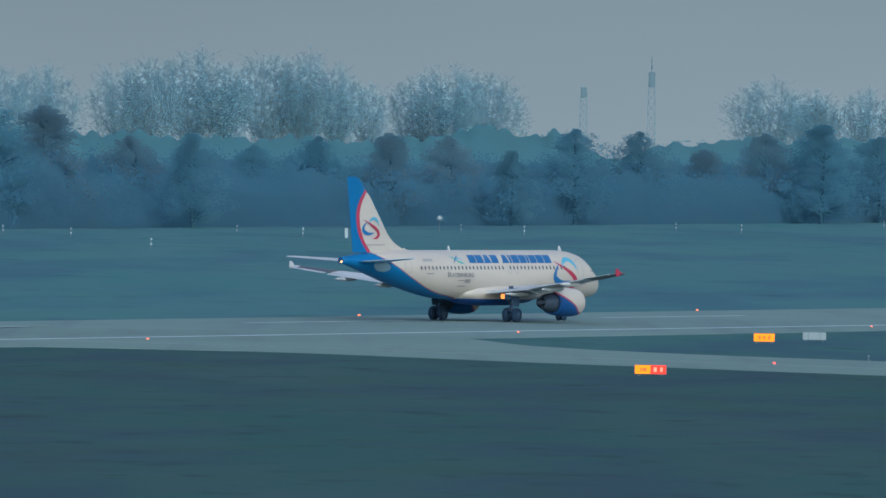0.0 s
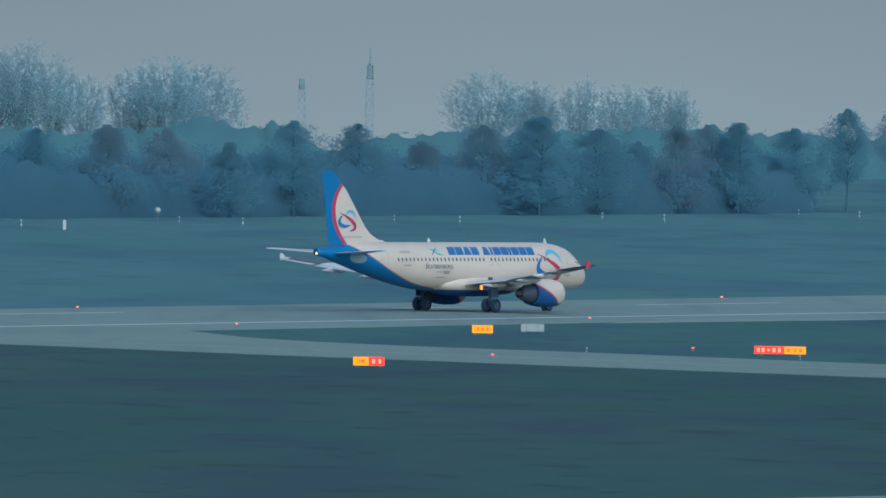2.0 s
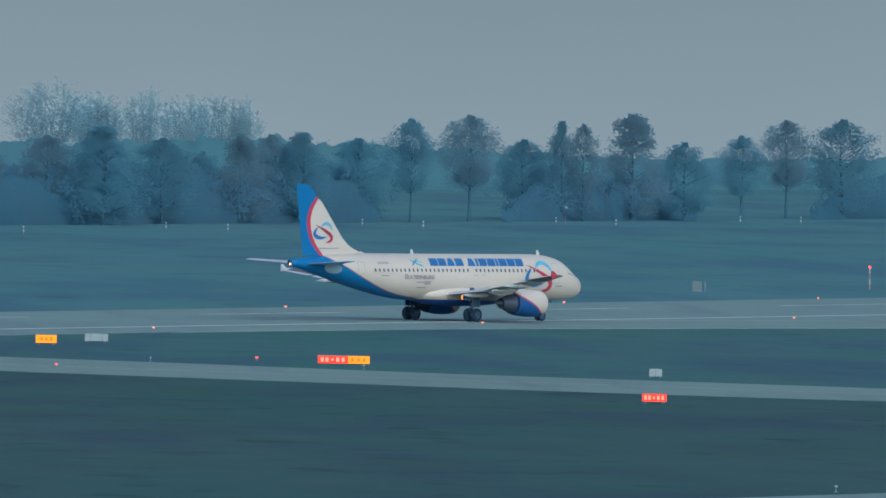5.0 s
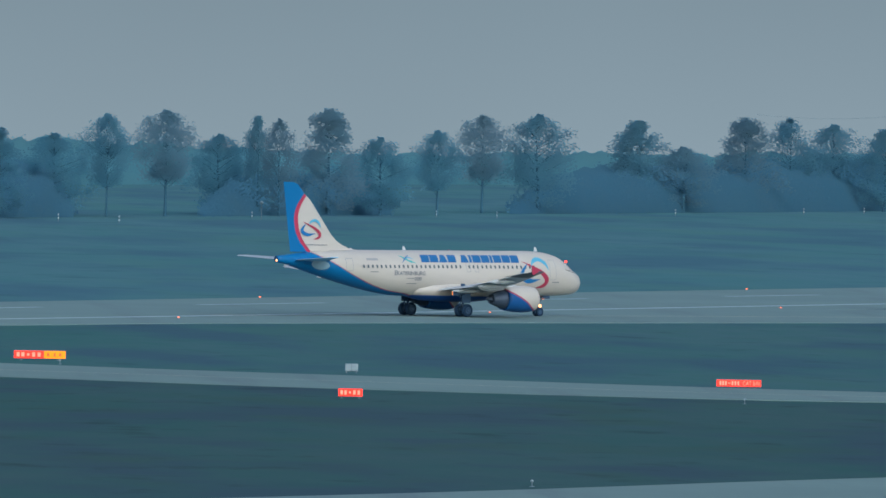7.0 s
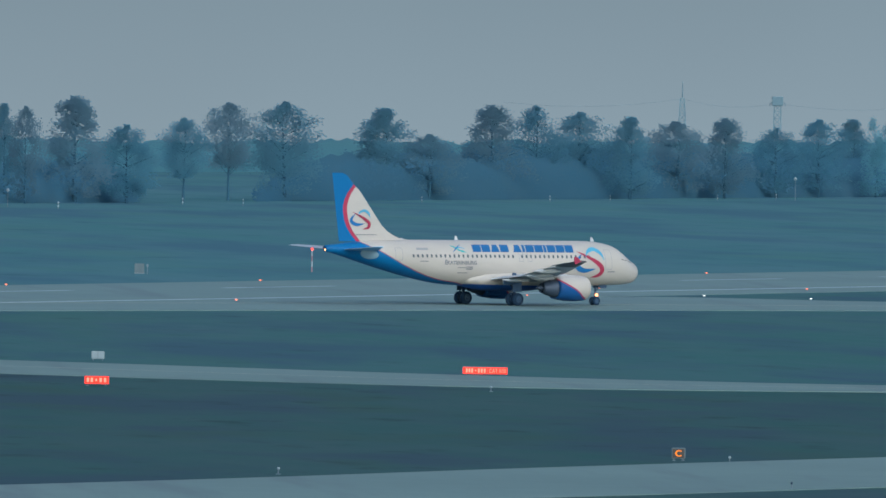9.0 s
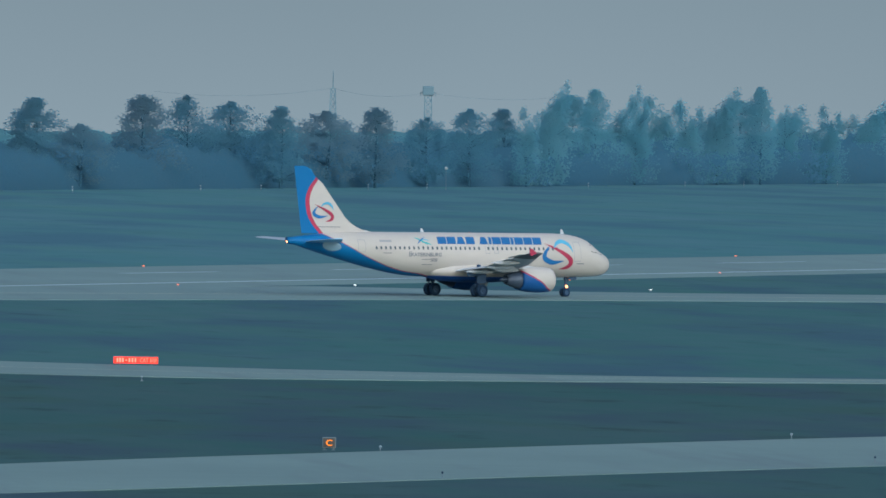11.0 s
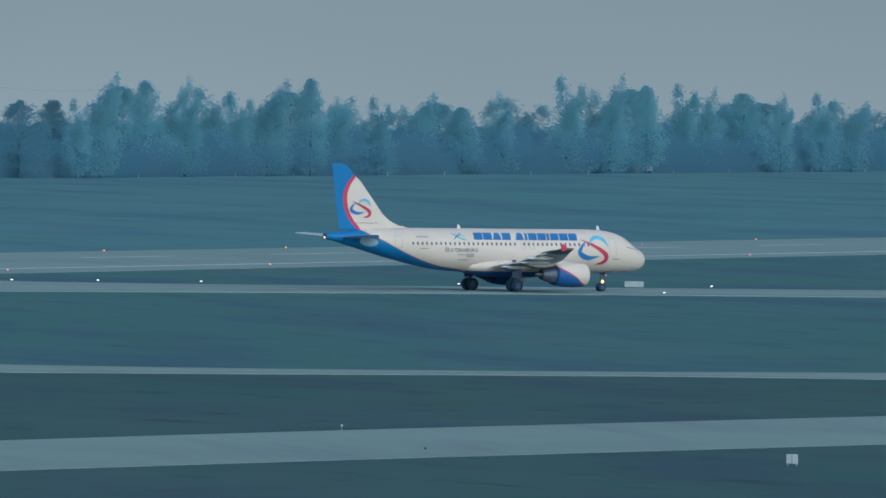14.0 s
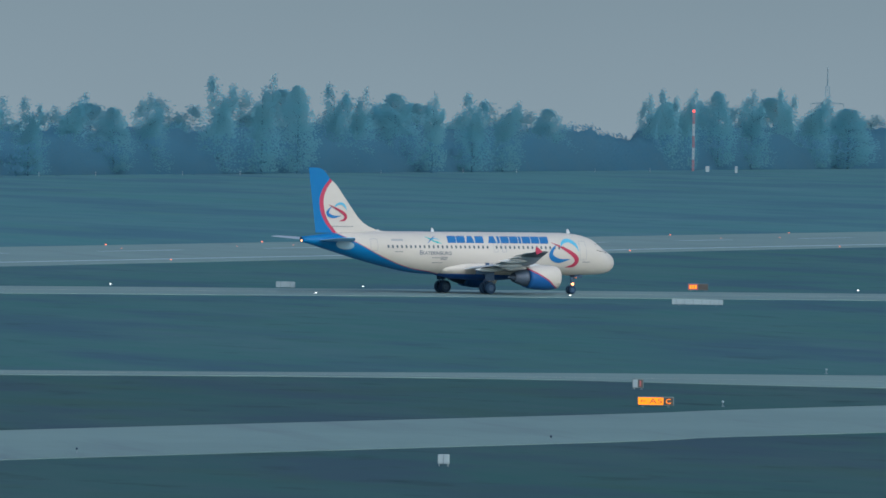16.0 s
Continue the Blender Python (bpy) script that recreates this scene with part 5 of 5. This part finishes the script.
def banded_pole(x, y, high, bands, r, lamp, label, lattice=False):
    """A mast painted in red and white bands with a lamp on top."""
    ob = new("banded_mast")
    for k in range(bands):
        bm = bmesh.new()
        z0, z1 = high * k / bands, high * (k + 1) / bands
        if lattice:
            q = [Vector((r * a, r * b, 0)) for a, b in ((-1, -1), (1, -1), (1, 1), (-1, 1))]
            for j in range(4):
                a, b = q[j], q[(j + 1) % 4]
                rod(bm, a + Vector((0, 0, z0)), a + Vector((0, 0, z1)), 0.10, 0.10, 5)
                for m in range(3):
                    za, zb = z0 + (z1 - z0) * m / 3, z0 + (z1 - z0) * (m + 1) / 3
                    rod(bm, a + Vector((0, 0, za)), b + Vector((0, 0, zb)), 0.05, 0.05, 4)
                    rod(bm, b + Vector((0, 0, za)), a + Vector((0, 0, zb)), 0.08, 0.08, 4)
        else:
            rod(bm, (0, 0, z0), (0, 0, z1), r, r * 0.95, 10)
        part("band", bm, MAST_W if k % 2 else MAST_R, ob)
    bm = bmesh.new()
    bmesh.ops.create_icosphere(bm, subdivisions=2, radius=lamp)
    for v in bm.verts:
        v.co.z += high + lamp * 0.8
    part("lamp", bm, LAMP_R, ob, smooth=True)
    ob.matrix_world = pose(x, y, 0)
    tagged(ob, label, "mast")


banded_pole(124.0, 1476.9, 2.4, 4, 0.075, 0.15, "short red and white pole with a red lamp")
banded_pole(800.0, 4016.0, 18.0, 5, 0.24, 0.38, "slim red and white lattice mast with a red lamp", True)


def lattice_tower(az, dist, high, foot, top, label, arms=(), head=None, spike=0.0, thick=1.0):
    """A steel lattice tower; arms: (height, half length), head: (height, half width) of a wider top."""
    ob = new("lattice_tower")
    bm = bmesh.new()
    n = 9
    prev = None
    for k in range(n + 1):
        f = k / n
        w = foot + (top - foot) * f
        q = [Vector((w * a, w * b, high * f)) for a, b in ((-1, -1), (1, -1), (1, 1), (-1, 1))]
        if prev:
            for j in range(4):
                rod(bm, prev[j], q[j], 0.16 * thick, 0.15 * thick, 4)
                rod(bm, prev[j], q[(j + 1) % 4], 0.09 * thick, 0.09 * thick, 3)
                rod(bm, q[j], prev[(j + 1) % 4], 0.09 * thick, 0.09 * thick, 3)
                rod(bm, q[j], q[(j + 1) % 4], 0.09 * thick, 0.09 * thick, 3)
        prev = q
    part("frame", bm, STEEL_FAR, ob)
    if spike:
        bm = bmesh.new()
        rod(bm, (0, 0, high), (0, 0, high + spike), 0.22, 0.1, 6)
        part("spike", bm, STEEL_FAR, ob)
    for z, half in arms:
        bm = bmesh.new()
        for s in (-1, 1):
            for y in (-0.5, 0.5):
                rod(bm, (0, y, z + 0.7), (s * half, 0, z), 0.12, 0.08, 4)
                rod(bm, (0, y, z), (s * half, 0, z), 0.12, 0.08, 4)
            rod(bm, (s * half, 0, z), (s * half, 0, z - 1.2), 0.1, 0.1, 4)
        part("arm", bm, STEEL_FAR, ob)
    if head:
        bm = bmesh.new()
        box(bm, head[1] * 2, head[1] * 2, head[2], 0, 0, head[0], 0.2)
        part("head", bm, STEEL_FAR, ob)
    a = radians(az)
    ob.matrix_world = pose(dist * math.sin(a), dist * math.cos(a), 0, 0, 0, -az)
    tagged(ob, label, "tower", "lattice towers")


lattice_tower(0.825, 4500, 30.5, 1.5, 1.0, "tall lattice tower, its colour paled for haze", head=(28.0, 0.95, 5.0), spike=5.5)
lattice_tower(0.538, 4500, 23.5, 1.4, 1.0, "lattice tower with a broad head, its colour paled for haze", head=(23.5, 0.95, 3.6))
lattice_tower(6.357, 4600, 23.0, 1.8, 0.7, "hazy lattice pylon with a pointed top", spike=6.0, thick=1.7)
lattice_tower(6.760, 4600, 21.5, 1.5, 1.1, "hazy lattice pylon with a broad top", arms=((22.0, 2.6),), head=(22.6, 1.9, 3.2), thick=1.6)
lattice_tower(11.83, 4600, 27.5, 2.6, 0.6, "hazy pylon with a wide cross-arm", arms=((21.5, 5.6),), spike=6.5)


def cable(p, q, sag):
    bm = bmesh.new()
    pts = [Vector(p).lerp(Vector(q), k / 16) - Vector((0, 0, 4 * sag * k / 16 * (1 - k / 16))) for k in range(17)]
    for a, b in zip(pts, pts[1:]):
        rod(bm, a, b, 0.03, 0.03, 4)
    tagged(put("power_cable", bm, STEEL_FAR), "thin power cable slung between far pylons", "cable", "power cables")


def far_point(az, z, dist=4600):
    return dist * math.sin(radians(az)), dist * math.cos(radians(az)), z


for a, b, z0, z1 in ((6.357, 6.76, 23, 22), (6.357, 5.6, 23, 21), (6.76, 7.4, 22, 22)):
    cable(far_point(a, z0, 4500 if a < 1 else 4600), far_point(b, z1, 4500 if b < 1 else 4600), 2.0)


def build_car():
    """A small pale van with its headlamps on."""
    ob = tagged(new("van"), "pale van with lit headlamps driving into the wood", "van")
    bm = bmesh.new()
    prof = [(2.2, 0.45), (2.25, 0.9), (1.9, 1.12), (1.25, 1.75), (0.9, 1.88), (-2.1, 1.9), (-2.2, 1.7), (-2.25, 0.45)]
    loft(bm, [[(x, y * w, z) for x, z in prof] for y, w in ((-0.9, 0.94), (-0.86, 1.0), (0.86, 1.0), (0.9, 0.94))])
    bmesh.ops.recalc_face_normals(bm, faces=bm.faces)
    part("body", bm, STEEL, ob)
    for y in (-0.9, 0.9):
        for x0, x1 in ((0.1, 1.15), (-1.9, -0.1)):
            bm = bmesh.new()
            box(bm, x1 - x0, 0.03, 0.5, (x0 + x1) / 2, y, 1.42, 0.01)
            part("side_window", bm, GLASS, ob)
        for x in (1.45, -1.45):
            wheel = new("wheel")
            wheel.parent = ob
            wheel.location = (x, y * 0.92, 0.33)
            bm = bmesh.new()
            rod(bm, (0, -0.1, 0), (0, 0.1, 0), 0.33, 0.33, 18)
            part("tyre", bm, DARK, wheel)
        bm = bmesh.new()
        bmesh.ops.create_icosphere(bm, subdivisions=2, radius=0.26)
        for v in bm.verts:
            v.co = Vector((v.co.x + 2.12, v.co.y + y * 0.82, v.co.z * 0.7 + 0.82))
        part("headlamp", bm, WARM, ob, smooth=True)
    return ob


van = build_car()


# ---- what moves ----
def motions():
    rows = (
        (0.0, 1.82, 1136.50, 35.43), (0.5, 7.28, 1143.87, 36.21), (1.0, 12.92, 1151.10, 37.00),
        (1.5, 18.66, 1158.21, 38.28), (2.0, 24.52, 1165.18, 39.60), (2.5, 30.54, 1171.96, 40.89),
        (3.0, 36.73, 1178.54, 42.25), (3.5, 43.04, 1184.96, 43.60), (4.0, 49.45, 1191.23, 44.70),
        (4.5, 56.08, 1197.29, 45.79), (5.0, 62.86, 1203.19, 47.14), (5.5, 69.72, 1208.91, 48.53),
        (6.0, 76.72, 1214.42, 49.85), (6.5, 83.82, 1219.76, 51.06), (7.0, 91.02, 1224.94, 52.17),
        (7.5, 98.31, 1229.95, 53.24), (8.0, 105.70, 1234.83, 54.41), (8.5, 113.34, 1239.38, 55.61),
        (9.0, 120.86, 1243.92, 56.71), (9.5, 128.49, 1248.25, 57.80), (10.0, 136.28, 1252.38, 59.13),
        (10.5, 144.20, 1256.33, 60.41), (11.0, 152.22, 1260.11, 61.48), (11.5, 160.33, 1263.78, 62.30),
        (12.0, 168.51, 1267.32, 62.90), (12.5, 176.74, 1270.78, 63.48), (13.0, 184.99, 1274.22, 64.02),
        (13.5, 193.29, 1277.55, 64.48), (14.0, 201.66, 1280.83, 64.79), (14.5, 210.05, 1284.09, 65.00),
        (15.0, 218.46, 1287.34, 65.15), (15.5, 226.88, 1290.57, 65.22), (16.0, 235.31, 1293.81, 65.23),
    )
    walk(airliner, [(t, pose(x, y, 0.05, 0, 0, 90 - h)) for t, x, y, h in rows])
    run = [0.0]
    for a, b in zip(rows, rows[1:]):
        run.append(run[-1] + math.hypot(b[1] - a[1], b[2] - a[2]))
    ticks = [k / FPS for k in range(16 * FPS + 1)]
    gone = np.interp(ticks, [r[0] for r in rows], run)
    for wheel, radius in WHEELS:
        at = tuple(wheel.location)
        walk(wheel, [(t, Matrix.Translation(at) @ Matrix.Rotation(float(d) / radius, 4, "Y")) for t, d in zip(ticks, gone)])

    # the van turns off the field into the wood at 14 m/s
    ax, ay = wood(9.80, -2.0)
    a = radians(9.8)
    walk(van, [(t, pose(ax - 13.7 * (t - 13.0) * math.cos(a), ay + 13.7 * (t - 13.0) * math.sin(a), 0, 0, 0, 178)) for t in range(17)])


motions()
